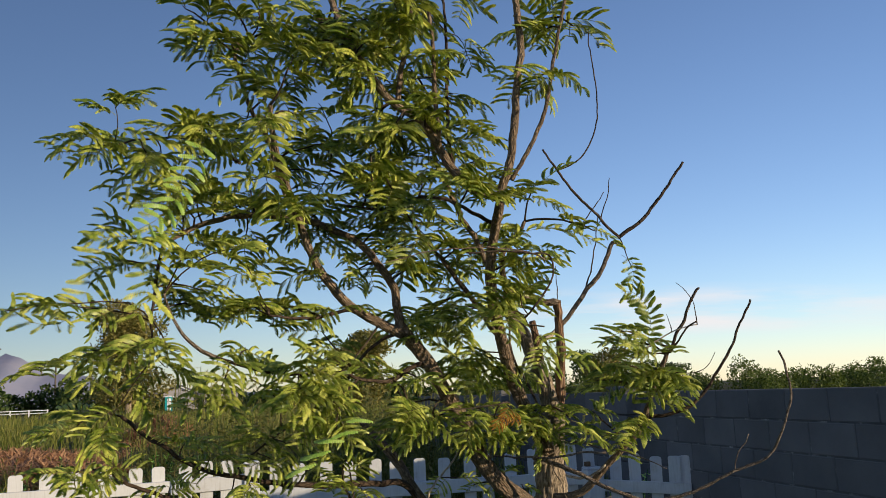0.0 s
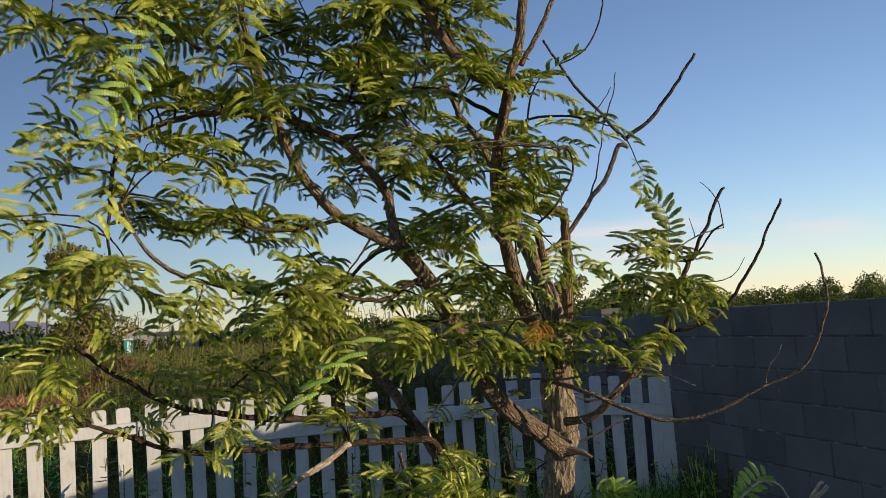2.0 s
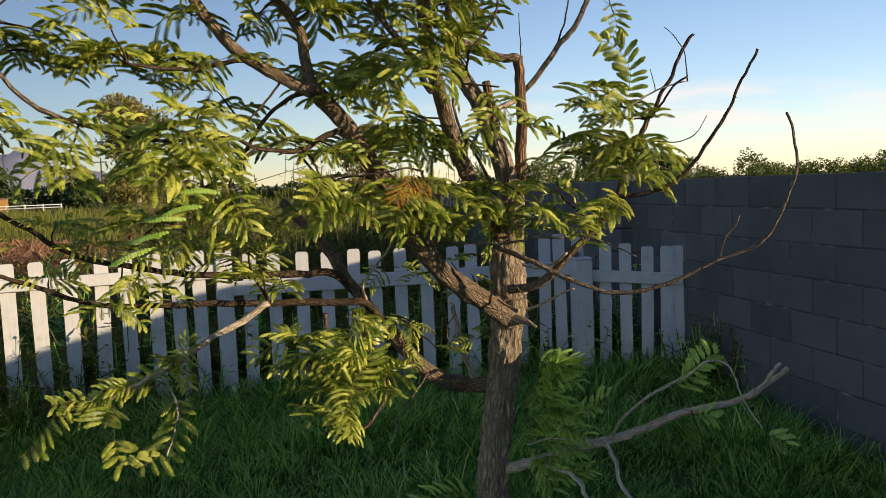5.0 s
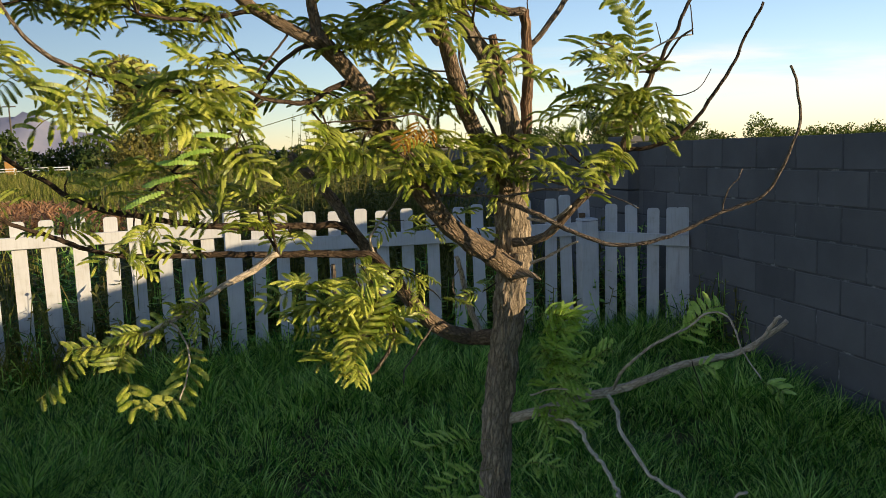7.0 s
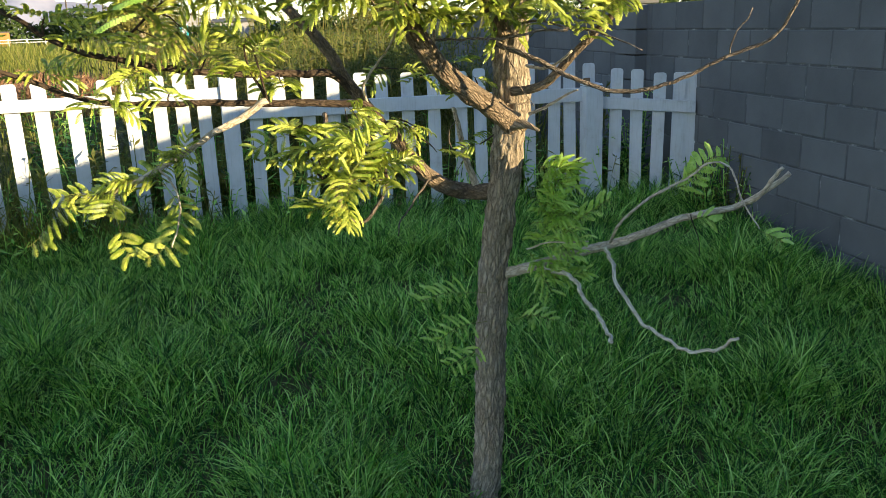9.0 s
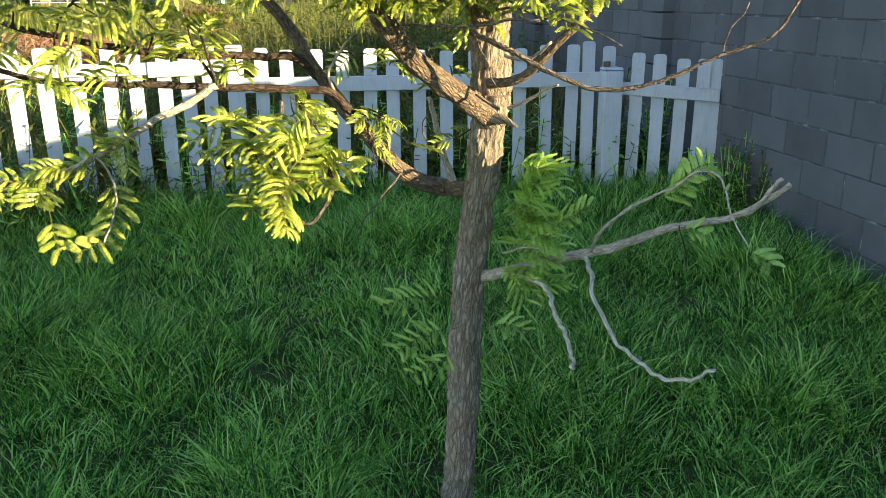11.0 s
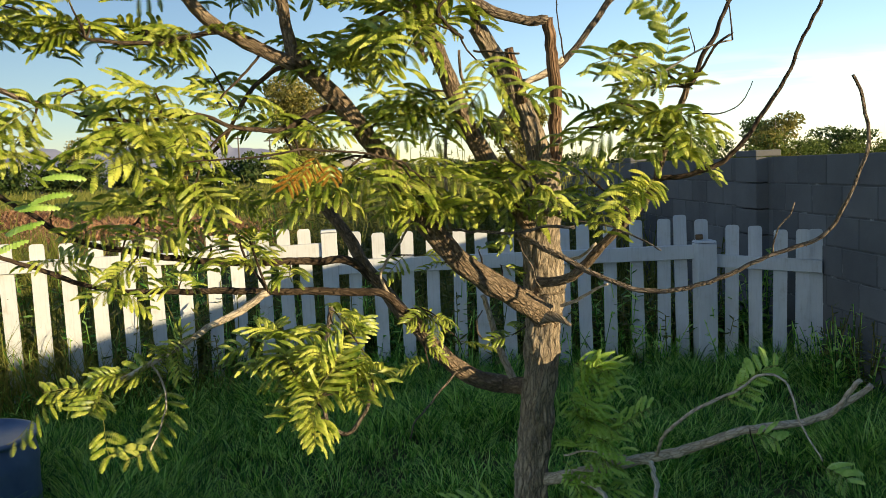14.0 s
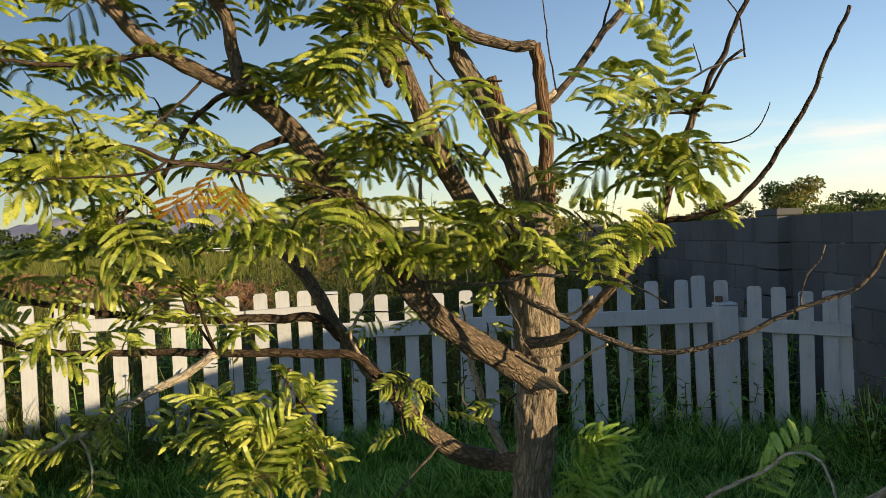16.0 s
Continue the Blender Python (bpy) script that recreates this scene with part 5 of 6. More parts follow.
    feather([(1.229, 2.380, 1.135), (1.257, 2.373, 1.152), (1.285, 2.367, 1.175), (1.313, 2.360, 1.181)], 0.015, 0.052, rng, first=0.05)
    feather([(1.201, 2.400, 1.099), (1.236, 2.390, 1.109), (1.257, 2.380, 1.133)], 0.015, 0.055, rng, first=0.2)
    feather([(1.291, 2.440, 1.001), (1.311, 2.430, 1.007), (1.334, 2.420, 0.995)], 0.013, 0.052, rng, first=0.1)
    # leaves that hang round the trunk
    feather([(0.784, 2.720, 0.667), (0.685, 2.660, 0.682), (0.597, 2.600, 0.664)], 0.022, 0.06, rng, first=0.3)
    feather([(0.793, 2.750, 0.746), (0.658, 2.675, 0.784), (0.560, 2.600, 0.793)], 0.022, 0.06, rng, first=0.3)
    feather([(0.783, 2.720, 0.622), (0.726, 2.660, 0.599), (0.636, 2.600, 0.591)], 0.022, 0.055, rng, first=0.3)
    feather([(0.849, 2.720, 0.660), (0.901, 2.660, 0.694), (0.950, 2.600, 0.694)], 0.022, 0.055, rng, first=0.3)
    feather([(0.950, 2.600, 0.935), (0.982, 2.575, 0.962), (1.006, 2.550, 0.999), (1.040, 2.525, 1.034), (1.074, 2.500, 1.063)], 0.016, 0.055, rng, first=0.1)
    for i in range(30):
        z = 0.80 + 0.014 * i * rng.uniform(0.7, 1.1)
        p = Vector((0.88 + 0.05 * (z - 0.9) + rng.uniform(0.0, 0.08), 2.68 - rng.uniform(0.0, 0.08), min(z, 1.13)))
        put_leaf(p, Vector((rng.uniform(-0.1, 1.0), rng.uniform(-0.9, 0.0), rng.uniform(-0.3, 0.7))), rng, rng.uniform(0.8, 1.1), young=True)
    for p in ((0.42, 1.745, 1.66), (0.405, 1.73, 1.65), (0.435, 1.76, 1.65), (0.39, 1.72, 1.64)):
        put_leaf(Vector(p), Vector((rng.uniform(-0.5, 0.5), -0.3, -0.9)), rng, 0.38, mesh=WILTED)


grow_crown()
part_of(tree, "foliage", spare.mesh("foliage", [M_leaf, M_rachis]), "far side of the crown, green feathery leaves", kind="stuff")


def join_twigs():
    verts, faces, uvs, n = [], [], [], 0
    for v, f, uv in twig_pile:
        verts += [p - BASE for p in v]
        uvs += uv
        faces += [tuple(i + n for i in q) for q in f]
        n += len(v)
    part_of(tree, "fine_twig", mesh_from("fine_twig", verts, faces, M_twig, uvs), "thin dark leafy twigs", kind="stuff")


join_twigs()

# ---- grass of the yard ----
def lift(xy):
    return np.array([land(x, y) for x, y in xy])


def build_grass():
    rng = np.random.default_rng(3)
    # tussocks: blades lean out from the middle of each tuft
    tufts = 9600
    c = np.stack([rng.uniform(-3.7, 3.25, tufts), 1.1 + 5.6 * rng.uniform(0, 1, tufts) ** 1.1], 1)
    back = 1300
    c = np.concatenate([c, np.stack([rng.uniform(-4.2, 3.25, back), rng.uniform(-2.6, 1.15, back)], 1)])
    tufts += back
    lush = np.array([noise.noise(Vector((x * 1.6, y * 1.6, 4))) + 0.5 * noise.noise(Vector((x * 5, y * 5, 9))) for x, y in c])
    per = rng.integers(14, 40, tufts)
    pick = np.repeat(np.arange(tufts), per)
    n = len(pick)
    off = rng.normal(0, 0.042, (n, 2))
    xy = c[pick] + off
    keep = (xy[:, 0] < 3.28) & (xy[:, 1] < 6.75)
    pick, off, xy = pick[keep], off[keep], xy[keep]
    n = len(pick)
    edge = np.clip((xy[:, 1] - 0.13 * np.minimum(xy[:, 0], 0) - 5.3) / 0.7, 0, 1) + 0.5 * np.clip((xy[:, 0] - 2.6) / 0.6, 0, 1)
    edge += 0.8 * np.clip((-1.9 - xy[:, 0]) / 0.9, 0, 1) * np.clip((xy[:, 1] - 0.26 * xy[:, 0] - 5.65) / 0.5, 0, 1)
    near_trunk = np.exp(-((xy[:, 0] - 0.70) / 0.36) ** 4 - ((xy[:, 1] - 2.45) / 0.55) ** 4)
    tall = rng.uniform(0.65, 1.3, tufts)[pick]
    hgt = (0.135 + 0.15 * lush[pick] + 0.06 * edge) * tall * rng.uniform(0.45, 1.25, n) * (1 - 0.4 * near_trunk)
    hgt += 0.17 * np.exp(-((xy[:, 0] + 1.4) / 0.45) ** 4 - ((xy[:, 1] - 3.95) / 0.25) ** 4) * rng.uniform(0.4, 1.2, n)
    me = blades(np.column_stack([xy, lift(xy) - 0.01]), np.clip(hgt, 0.05, 0.6), rng.uniform(0.0030, 0.0072, n), 0.95, M_grass, "lawn_grass", rng, np.arctan2(off[:, 1], off[:, 0]))
    tagged(new("lawn_grass", me), "long uncut green grass in the yard", "grass", kind="stuff")


HEAPS = ((-5.6, 19.0, 2.8, 4.0, 0.30), (-2.5, 27.0, 1.2, 0.9, 0.75), (-11.0, 24.0, 3.2, 2.0, 0.45), (-3.2, 15.5, 1.5, 1.2, 0.28))


def build_field_grass():
    rng = np.random.default_rng(6)
    n = 90000
    d = 6.6 + 75 * rng.uniform(0, 1, n) ** 2.2
    x = rng.uniform(-0.75, 0.30, n) * (d + 4) * 1.0
    keep = ~((x > 3.2) & (d < 17))
    d, x = d[keep], x[keep]
    big = np.array([noise.noise(Vector((a * 0.35, b * 0.25, 9))) for a, b in zip(x, d)])
    keep = rng.uniform(-0.6, 0.5, len(d)) < big
    d, x, big = d[keep], x[keep], big[keep]
    for hx, hy, w, dp, h in HEAPS:
        inside = (np.abs(x - hx * d / hy) < w * 0.9) & (d > hy * 0.62) & (d < hy + dp) & (rng.uniform(0, 1, len(d)) < 0.9)
        d, x, big = d[~inside], x[~inside], big[~inside]
    n = len(d)
    xy = np.stack([x, d], 1)
    hgt = (0.45 + 0.35 * big) * rng.uniform(0.5, 1.3, n) * np.where(d < 9, 0.95, 1.6)
    wid = rng.uniform(0.004, 0.008, n) * (1 + d / 11)
    me = blades(np.column_stack([xy, lift(xy) - 0.02]), np.clip(hgt, 0.1, 1.1), wid, 0.35, M_field, "field_grass", rng)
    tagged(new("field_grass", me), "tall yellow-green grass of a wild field", "grass", kind="stuff")


def leaf_cloud(name, centres, count, size, mat, seed, stems=None, tall=1.0):
    """Many small leaves scattered through ellipsoids (x, y, z, rx, ry, rz): the crown of a far tree or shrub."""
    rng = np.random.default_rng(seed)
    C = np.array(centres, float)
    w = (C[:, 3] * C[:, 4] * C[:, 5]) ** (2 / 3)
    pick = rng.choice(len(C), count, p=w / w.sum())
    u = rng.normal(size=(count, 3))
    u /= np.linalg.norm(u, axis=1)[:, None]
    rad_ = rng.uniform(0.25, 1.0, count) ** 0.5
    lump = np.array([noise.noise(Vector(v * 2.3) + Vector((p * 3.1, 0, 0))) for v, p in zip(u, pick)])
    P = C[pick, :3] + u * C[pick, 3:] * (rad_ * (1 + 0.35 * lump))[:, None]
    a = rng.normal(size=(count, 3))
    a /= np.linalg.norm(a, axis=1)[:, None]
    b = np.cross(a, rng.normal(size=(count, 3)))
    b /= np.linalg.norm(b, axis=1)[:, None]
    a[:, 2] *= tall
    s = size * rng.uniform(0.5, 1.4, count)[:, None]
    V = np.stack([P - a * s, P + b * s * 0.5, P + a * s, P - b * s * 0.5], 1).reshape(-1, 3)
    F = np.arange(count * 4).reshape(-1, 4)
    return mesh_from(name, V, F, mat, None, False)


def far_tree(at, height, width, seed, mat, label, lobes=11, leaves=3800, leaf=0.16, low=0.25):
    rng = random.Random(seed)
    x, y, z = at
    t = thing("tree", (x, y, z), label, "tree", "far trees")
    r = height * 0.022
    v, f, uv = tube([(0, 0, -0.2, r * 1.3), (0.1, 0, height * 0.3, r), (0.05, 0.1, height * 0.62, r * 0.6), (0, 0, height * 0.9, r * 0.15)], 8, 0.5, 0.1, 0.0, 0, seed)
    part_of(t, "trunk", mesh_from("trunk", v, f, M_bark, uv))
    cs = []
    for i in range(lobes):
        h = low + (1 - low) * (i + 0.5) / lobes
        wide = width * 0.5 * (0.35 + 0.75 * math.sin(math.pi * min(1, 0.15 + 0.85 * (1 - abs(2 * (h - low) / (1 - low) - 0.85) / 1.2))))
        a = rng.uniform(0, 6.28)
        k = wide * rng.uniform(0.2, 0.62)
        cs.append((k * math.cos(a), k * math.sin(a), height * h * 0.94, wide * 0.55, wide * 0.55, height * 0.13))
        bv, bf, buv = tube([(0.05, 0, height * h * 0.55, r * 0.4), (k * 0.6 * math.cos(a), k * 0.6 * math.sin(a), height * h * 0.8, r * 0.25), (cs[-1][0], cs[-1][1], cs[-1][2], r * 0.08)], 5, 0.6, 0.1, 0, 0, i)
        part_of(t, "limb", mesh_from("limb", bv, bf, M_bark, buv))
    part_of(t, "crown", leaf_cloud("crown", cs, leaves, leaf, mat, seed), kind="stuff")
    return t


def build_distance():
    # isolated trees in the field
    far_tree((-10.9, 88, 0.45), 11.3, 9.0, 3, M_willow, "tall ragged olive-brown tree in a dry field", 17, 15000, 0.17, 0.12)
    far_tree((8.4, 60, 0.45), 5.8, 5.6, 7, M_willow, "rounded olive-brown tree beyond tall weeds", 13, 11000, 0.13, 0.08)
    far_tree((23.5, 55, 0.45), 3.7, 3.6, 9, M_crown, "bushy green tree behind the block wall", 9, 3000, 0.11, 0.1)
    far_tree((19.0, 42, 0.45), 3.3, 3.4, 12, M_willow, "rounded olive shrub tree behind the block wall", 9, 3000, 0.10, 0.1)
    far_tree((24.3, 46, 0.45), 2.6, 4.5, 14, M_crown, "wide dark green shrub tree behind the block wall", 9, 3200, 0.10, 0.1)
    far_tree((-58.0, 150, 0.45), 9.5, 8.0, 16, M_willow, "tall olive tree at the far edge of a field", 11, 3000, 0.25, 0.15)
    # hedges: a dark belt across the field and a leafy one behind the wall
    rng = random.Random(2)
    belt = []
    for i in range(64):
        x = -112 + i * 2.6
        h = rng.uniform(3.2, 6.4) * (1.0 if x < -16 else 0.5)
        belt.append((x, 150 + rng.uniform(-6, 6), 0.4 + h * 0.5, rng.uniform(2.0, 3.2), 2.0, h * 0.6))
    tagged(new("tree_belt", leaf_cloud("tree_belt", belt, 24000, 0.45, M_crown, 5)), "dark green belt of trees across the field", "trees", kind="stuff")
    hedge = []
    for i in range(60):
        x = 12 + i * 0.95
        y = 44 + rng.uniform(-3, 3)
        h = rng.uniform(1.55, 2.05) + (0.45 if rng.random() < 0.3 else 0)
        hedge.append((x, y, 0.4 + h * 0.55, rng.uniform(0.7, 1.3), 0.8, h * 0.5))
    tagged(new("hedge", leaf_cloud("hedge", hedge, 90000, 0.075, M_hedge, 8)), "bright green leafy hedge behind the block wall", "hedge", kind="stuff")
    # thin white cloud low in the sky
    m = bpy.data.materials.new("thin cloud")
    m.use_nodes = True
    nt = m.node_tree
    nt.nodes.remove(nt.nodes["Principled BSDF"])
    gen = coords(nt, "Generated")
    em, tr, sh = nt.nodes.new("ShaderNodeEmission"), nt.nodes.new("ShaderNodeBsdfTransparent"), nt.nodes.new("ShaderNodeMixShader")
    em.inputs["Color"].default_value, em.inputs["Strength"].default_value = (1.0, 0.97, 0.98, 1), 0.66
    streak = noise_tex(nt, gen, 1.0, 5, 0.55, (4, 1, 3.2))
    grad = nt.nodes.new("ShaderNodeTexGradient")
    grad.gradient_type = "SPHERICAL"
    mp = nt.nodes.new("ShaderNodeMapping")
    mp.inputs["Location"].default_value, mp.inputs["Scale"].default_value = (-1.0, 0, -1.0), (2, 0, 2)
    nt.links.new(gen, mp.inputs["Vector"])
    nt.links.new(mp.outputs["Vector"], grad.inputs["Vector"])
    thick = mix(nt, 1.0, ramp(nt, streak, [(0.40, (0, 0, 0)), (0.66, (0.8, 0.8, 0.8))]), ramp(nt, grad.outputs["Fac"], [(0.0, (0, 0, 0)), (0.6, (1, 1, 1))]), "MULTIPLY")
    nt.links.new(thick, sh.inputs["Fac"])
    nt.links.new(tr.outputs[0], sh.inputs[1])
    nt.links.new(em.outputs[0], sh.inputs[2])
    nt.links.new(sh.outputs[0], nt.nodes["Material Output"].inputs["Surface"])
    tagged(new("cloud", mesh_from("cloud", [(300, 2600, 130), (2500, 2300, 130), (2500, 2300, 330), (300, 2600, 330)], [(0, 1, 2, 3)], m)), "thin white cloud low in a blue sky", "cloud", kind="structure")
    # mountain ridge
    xs = np.linspace(-2600, 150, 90)
    verts, faces = [], []
    for row, (k, yy) in enumerate(((0.0, 3300), (0.45, 3420), (0.8, 3560), (1.0, 3700))):
        for x in xs:
            s = x / 3300
            env = 30 + 175 * math.exp(-((s + 0.30) / 0.13) ** 2) + 110 * math.exp(-((s + 0.52) / 0.10) ** 2)
            env *= 1 + 0.28 * noise.noise(Vector((x * 0.006, 3, 0))) + 0.12 * noise.noise(Vector((x * 0.02, 7, row)))
            verts.append((x, yy + 60 * noise.noise(Vector((x * 0.01, row * 2, 1))), k * env + (25 * k * (1 - k) * noise.noise(Vector((x * 0.013, row, 5))))))
    n = len(xs)
    for r in range(3):
        faces += [(r * n + i, r * n + i + 1, (r + 1) * n + i + 1, (r + 1) * n + i) for i in range(n - 1)]
    tagged(new("mountain", mesh_from("mountain", verts, faces, M_hazy_rock)), "hazy purple-grey desert mountain on the horizon", "mountain", kind="structure")


def build_house():
    house = thing("house", (-8.0, 150, 0.45), "low grey house with a shallow gabled roof", "house")
    v, f = box(-5.8, 7.5, 0, 9, 0, 2.5)
    part_of(house, "wall", mesh_from("wall", v, f, M_stucco, smooth=False))
    rv = [(-6.4, -0.6, 2.4), (1.2, -0.6, 2.4), (-2.4, -0.6, 4.1), (-6.4, 9.6, 2.4), (1.2, 9.6, 2.4), (-2.4, 9.6, 4.1)]
    part_of(house, "gable", mesh_from("gable", [(-5.8, -0.05, 2.4), (0.8, -0.05, 2.4), (-2.4, -0.05, 3.9), (-5.8, 0.2, 2.4), (0.8, 0.2, 2.4), (-2.4, 0.2, 3.9)], [(0, 1, 2), (5, 4, 3), (0, 2, 5, 3), (1, 4, 5, 2)], M_stucco, smooth=False))
    th = 0.18
    sl = rv + [(x, y, z + th) for x, y, z in rv]
    part_of(house, "roof", mesh_from("roof", sl, [(0, 2, 5, 3), (2, 1, 4, 5), (6, 9, 11, 8), (8, 11, 10, 7), (0, 6, 8, 2), (2, 8, 7, 1), (3, 5, 11, 9), (5, 4, 10, 11), (0, 3, 9, 6), (1, 7, 10, 4)], M_roof, smooth=False))
    v, f = box(0.6, 8.2, -0.6, 9.6, 2.45, 2.6)
    w = [Vector((p.x, p.y, p.z + (1.3 if abs(p.y - 4.5) < 0.1 else 0.0))) for p in v]
    ridge = [(0.6, -0.6, 2.5), (8.2, -0.6, 2.5), (8.2, 9.6, 2.5), (0.6, 9.6, 2.5), (0.6, 4.5, 3.2), (8.2, 4.5, 3.2)]
    part_of(house, "roof", mesh_from("roof_wing", ridge, [(0, 1, 5, 4), (2, 3, 4, 5), (1, 2, 5), (3, 0, 4), (0, 3, 2, 1)], M_roof, smooth=False))
    box_thing = thing("portable_toilet", (-10.5, 132, 0.45), "teal portable toilet cabin with a white roof", "portable toilet")
    v, f = box(-0.55, 0.55, -0.55, 0.55, 0, 2.05, 0.03)
    part_of(box_thing, "cabin", mesh_from("cabin", v, f, M_teal, smooth=False))
    v, f = box(-0.6, 0.6, -0.6, 0.6, 2.052, 2.25, 0.06)
    part_of(box_thing, "roof", mesh_from("cabin_roof", v, f, M_white, smooth=False))
    v, f = box(-0.18, 0.36, -0.58, -0.552, 0.1, 1.85, 0.01)
    part_of(box_thing, "door", mesh_from("cabin_door", v, f, M_white, smooth=False))
    # white rail fence at the far edge
    rail = thing("rail_fence", (-30, 128, 0.45), "low white two-rail fence at the field's far edge", "fence")
    for i in range(5):
        v, f = box(-0.08, 0.08, -0.08, 0.08, 0, 1.0, 0.01)
        part_of(rail, "post", mesh_from("rail_post", v, f, M_white, smooth=False), m=pose(i * 2.4 - 6, 0, 0))
    for z in (0.45, 0.82):
        v, f = box(-6, 3.6, -0.12, -0.082, z, z + 0.11)
        part_of(rail, "rail", mesh_from("field_rail", v, f, M_white, smooth=False))
    # orange shed
    shed = thing("shed", (-34.6, 130, 0.45), "small orange shed among trees", "shed")
    v, f = box(-0.6, 0.6, -0.6, 0.6, 0, 1.9)
    part_of(shed, "wall", mesh_from("shed_wall", v, f, M_orange, smooth=False))
    v, f = box(-0.7, 0.7, -0.7, 0.7, 1.902, 2.05, 0.03)
    part_of(shed, "roof", mesh_from("shed_roof", v, f, M_roof, smooth=False))
    # utility poles
    for x, y, h in ((-42, 160, 12.5), (-31.5, 158, 9.5), (-26.3, 162, 9.0), (-55, 165, 11)):
        pole = thing("utility_pole", (x, y, 0.4), "weathered wooden utility pole with a crossarm", "utility pole", "utility poles")
        v, f, uv = tube([(0, 0, -0.3, 0.17), (0, 0, h * 0.5, 0.15), (0, 0, h, 0.12)], 8, 2, 0, 0, 0, 1)
        part_of(pole, "post", mesh_from("pole_post", v, f, M_pole, uv))
        v, f = box(-1.1, 1.1, -0.07, 0.07, h - 0.9, h - 0.7)
        part_of(pole, "crossarm", mesh_from("crossarm", v, f, M_pole, smooth=False))


def build_litter():
    """Heaps of dry brown plant litter in the field."""
    for k, (x, y, w, dp, h) in enumerate(HEAPS):
        rng = np.random.default_rng(30 + k)
        heap = thing("litter_heap", (x, y, land(x, y)), "heap of dry reddish-brown plant litter in the field", "litter heap", "litter heaps")
        n, verts, faces = 24, [], []
        for j in range(n):
            for i in range(n):
                u, v = i / (n - 1) * 2 - 1, j / (n - 1) * 2 - 1
                r = min(1.0, math.hypot(u, v))
                verts.append((u * w, v * dp, h * (1 - r * r) * (1 + 0.5 * noise.noise(Vector((u * 4, v * 4, k)))) - 0.03))
        for j in range(n - 1):
            faces += [(j * n + i, j * n + i + 1, (j + 1) * n + i + 1, (j + 1) * n + i) for i in range(n - 1)]
        part_of(heap, "mound", mesh_from("mound", verts, faces, M_mulch))
        m = 2600
        uv = rng.uniform(-1, 1, (m, 2))
        rr = np.minimum(1, np.hypot(uv[:, 0], uv[:, 1]))
        roots = np.column_stack([uv[:, 0] * w, uv[:, 1] * dp, h * (1 - rr ** 2) - 0.02])
        part_of(heap, "straw", blades(roots, rng.uniform(0.1, 0.35, m), rng.uniform(0.02, 0.05, m), 1.6, M_straw, "straw", rng), kind="stuff")


def weed_clump(patch, x, y, h, seed, stems, leaf, spread=0.3):
    """Tall weed: upright stems with small leaves along them."""
    rng = random.Random(seed)
    pile = Pile()
    for _ in range(stems):
        ax, ay = rng.gauss(0, spread * 0.5), rng.gauss(0, spread * 0.5)
        top = Vector((ax + rng.gauss(0, spread * 0.5), ay + rng.gauss(0, spread * 0.5), h * rng.uniform(0.6, 1.0)))
        a = Vector((ax, ay, -0.02))
        n = 6
        w = 0.003
        for i in range(n):
            p, q = a.lerp(top, i / n), a.lerp(top, (i + 1) / n)
            pile.add([p + Vector((-w, 0, 0)), p + Vector((w, 0, 0)), q + Vector((w, 0, 0)), q + Vector((-w, 0, 0))], [(0, 1, 2, 3)])
        for i in range(int(h * 26)):
            s = rng.uniform(0.15, 1.0)
            p = a.lerp(top, s)
            ang = rng.uniform(0, 6.28)
            d = Vector((math.cos(ang), math.sin(ang), rng.uniform(-0.3, 0.7)))
            ln = leaf * rng.uniform(0.5, 1.2) * (1.25 - 0.6 * s)
            sd = Vector((-math.sin(ang), math.cos(ang), rng.uniform(-0.4, 0.4))) * ln * 0.16
            pile.add([p, p + d * ln * 0.5 + sd, p + d * ln, p + d * ln * 0.5 - sd], [(0, 1, 2, 3)])
    at = np.array([x, y, land(x, y)])
    patch.add(np.concatenate(pile.v) + at, pile.f)


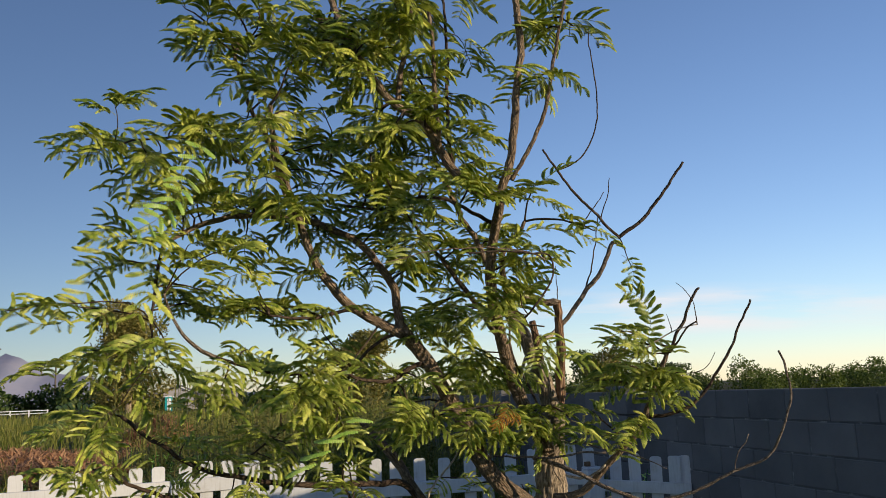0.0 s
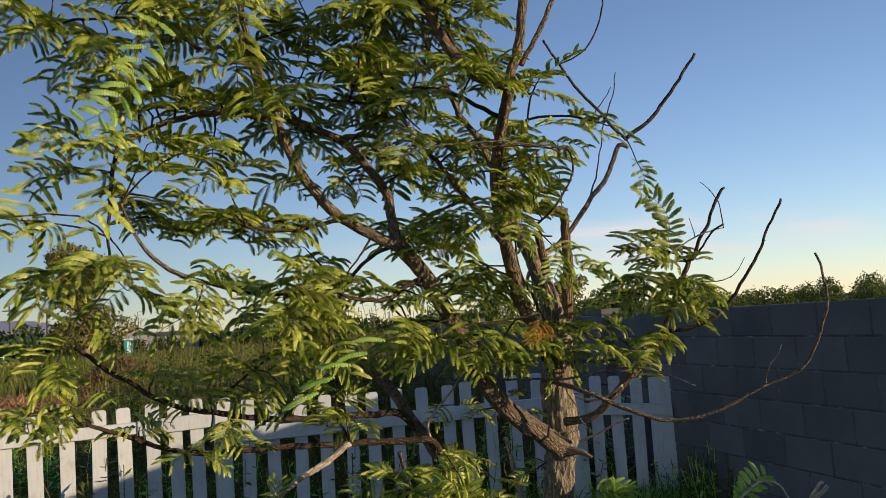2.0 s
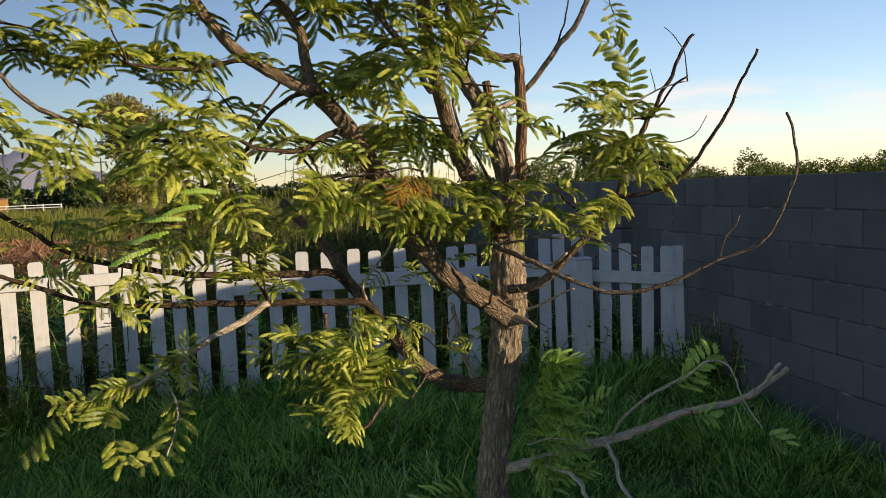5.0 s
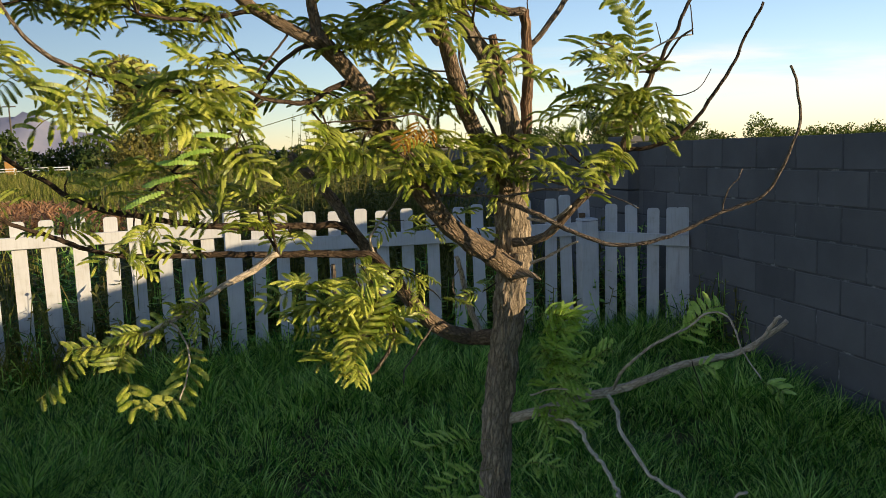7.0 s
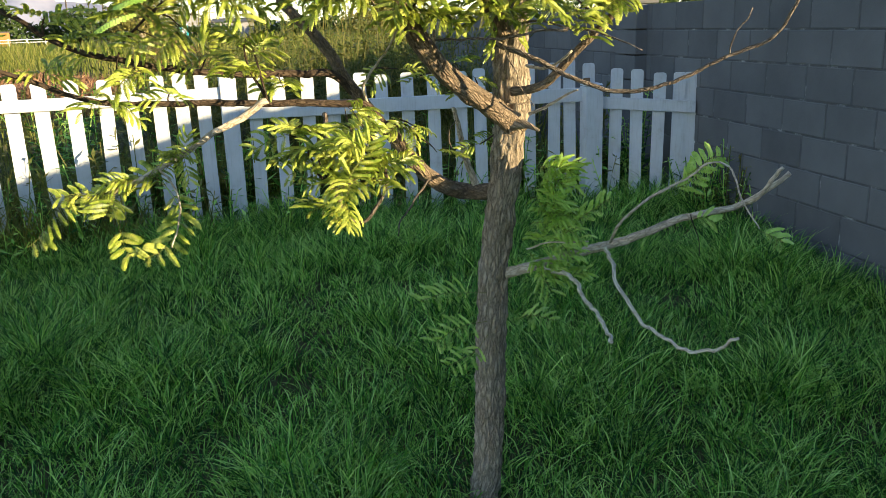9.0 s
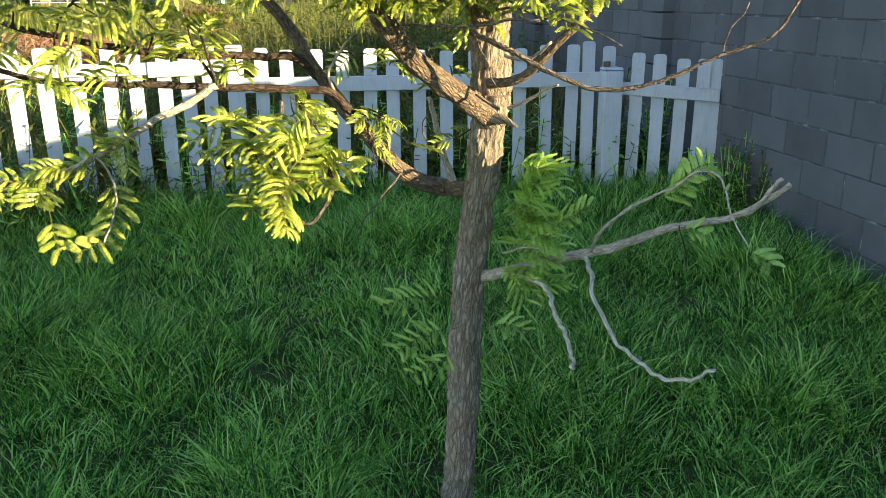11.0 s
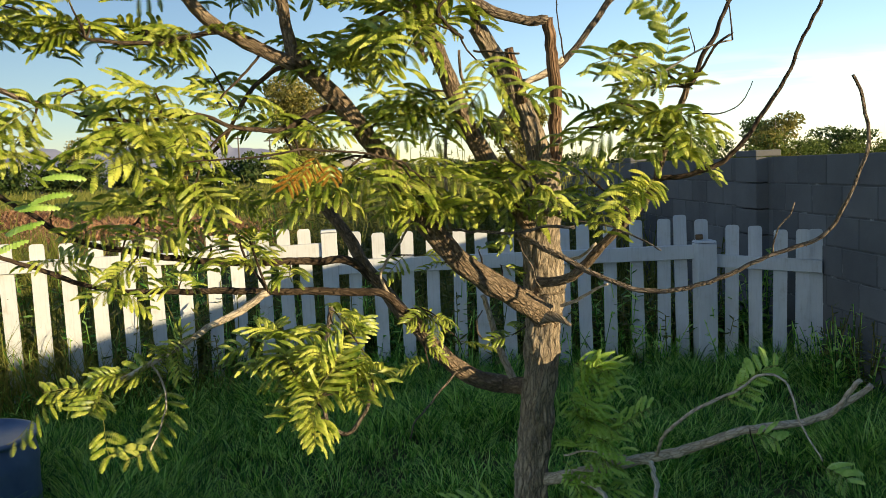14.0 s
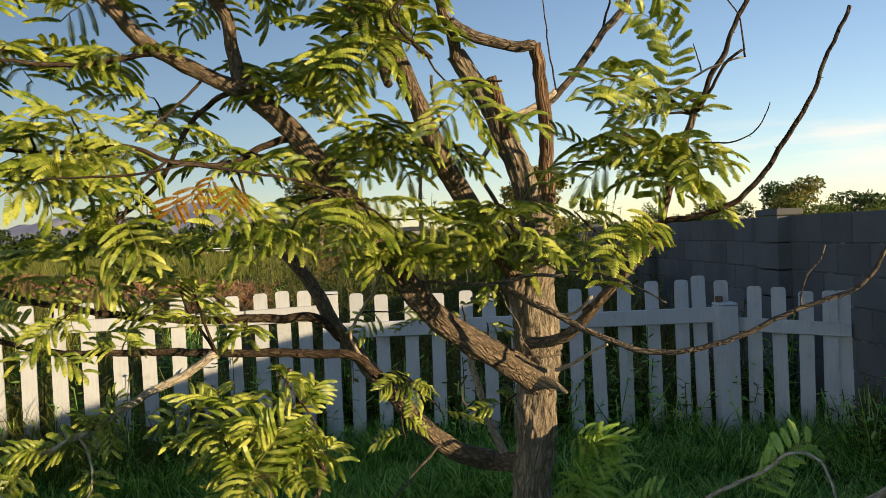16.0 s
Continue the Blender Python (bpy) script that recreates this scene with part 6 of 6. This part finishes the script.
def build_weeds():
    rng = random.Random(77)
    thicket, green, dry, edge = Pile(), Pile(), Pile(), Pile()
    for i in range(56):
        weed_clump(thicket, rng.uniform(-1.1, 2.4), rng.uniform(8.8, 11.8), rng.uniform(1.25, 1.95), 200 + i, 11, 0.10, 0.5)
    for i in range(84):
        x = -3.9 + i * 0.083 + rng.uniform(-0.08, 0.08)
        y = (6.516 + 0.26 * x if x < -0.3 else 6.39) + rng.uniform(0.10, 0.45)
        weed_clump(green if rng.random() < 0.5 else dry, x, y, rng.uniform(0.4, 0.95), 300 + i, 9, 0.11, 0.22)
    for i in range(30):
        x = -3.7 + i * 0.125 + rng.uniform(-0.08, 0.08)
        weed_clump(green if rng.random() < 0.6 else dry, x, (6.516 + 0.26 * x if x < -0.3 else 6.39) - rng.uniform(0.08, 0.3), rng.uniform(0.28, 0.55), 500 + i, 8, 0.08, 0.2)
    for i in range(9):
        weed_clump(dry if i % 2 else green, 3.22 - abs(rng.gauss(0, 0.1)), rng.uniform(5.4, 6.1), rng.uniform(0.3, 0.6), 600 + i, 7, 0.07, 0.14)
    for i in range(14):
        x = rng.uniform(0.2, 3.0)
        weed_clump(green, x, 6.27 - 0.1 * max(0, x - 2.5) - rng.uniform(0.0, 0.15), rng.uniform(0.3, 0.55), 640 + i, 5, 0.06, 0.16)
    for i in range(30):
        weed_clump(green if i % 3 == 0 else edge, rng.uniform(-5.5, -0.8), rng.uniform(7.0, 12.0), rng.uniform(0.6, 1.15), 400 + i, 8, 0.13, 0.4)
    # tall pale grass round the feet of the sunlit pickets
    g = np.random.default_rng(12)
    n = 5200
    x = -4.3 + 3.7 * g.uniform(0, 1, n) ** 1.15
    xy = np.column_stack([x, 6.516 + 0.26 * x + np.where(g.uniform(0, 1, n) < 0.4, g.uniform(-0.4, -0.06, n), g.uniform(0.06, 0.6, n))])
    tall = g.uniform(0.25, 0.75, n) * np.clip(0.55 + 0.35 * (-x - 0.6), 0.5, 1.1)
    tagged(new("tall_grass", blades(np.column_stack([xy, lift(xy) - 0.02]), tall, g.uniform(0.004, 0.009, n), 0.7, M_field, "tall_grass", g)), "tall pale green grass round the fence pickets", "grass", kind="stuff")
    for name, pile, mat, label in (("thicket", thicket, M_weed, "tall brownish weed thicket beyond the fence"), ("fence_weed", green, M_grass, "leafy green weeds growing against the white fence"),
                                   ("dry_weed", dry, M_weed, "brownish weeds growing against the white fence"), ("field_weed", edge, M_weed, "leafy weeds at the edge of the field")):
        tagged(new(name, pile.mesh(name, mat)), label, "weeds", kind="stuff")


build_grass()
build_field_grass()
build_litter()
build_weeds()
build_house()
build_distance()
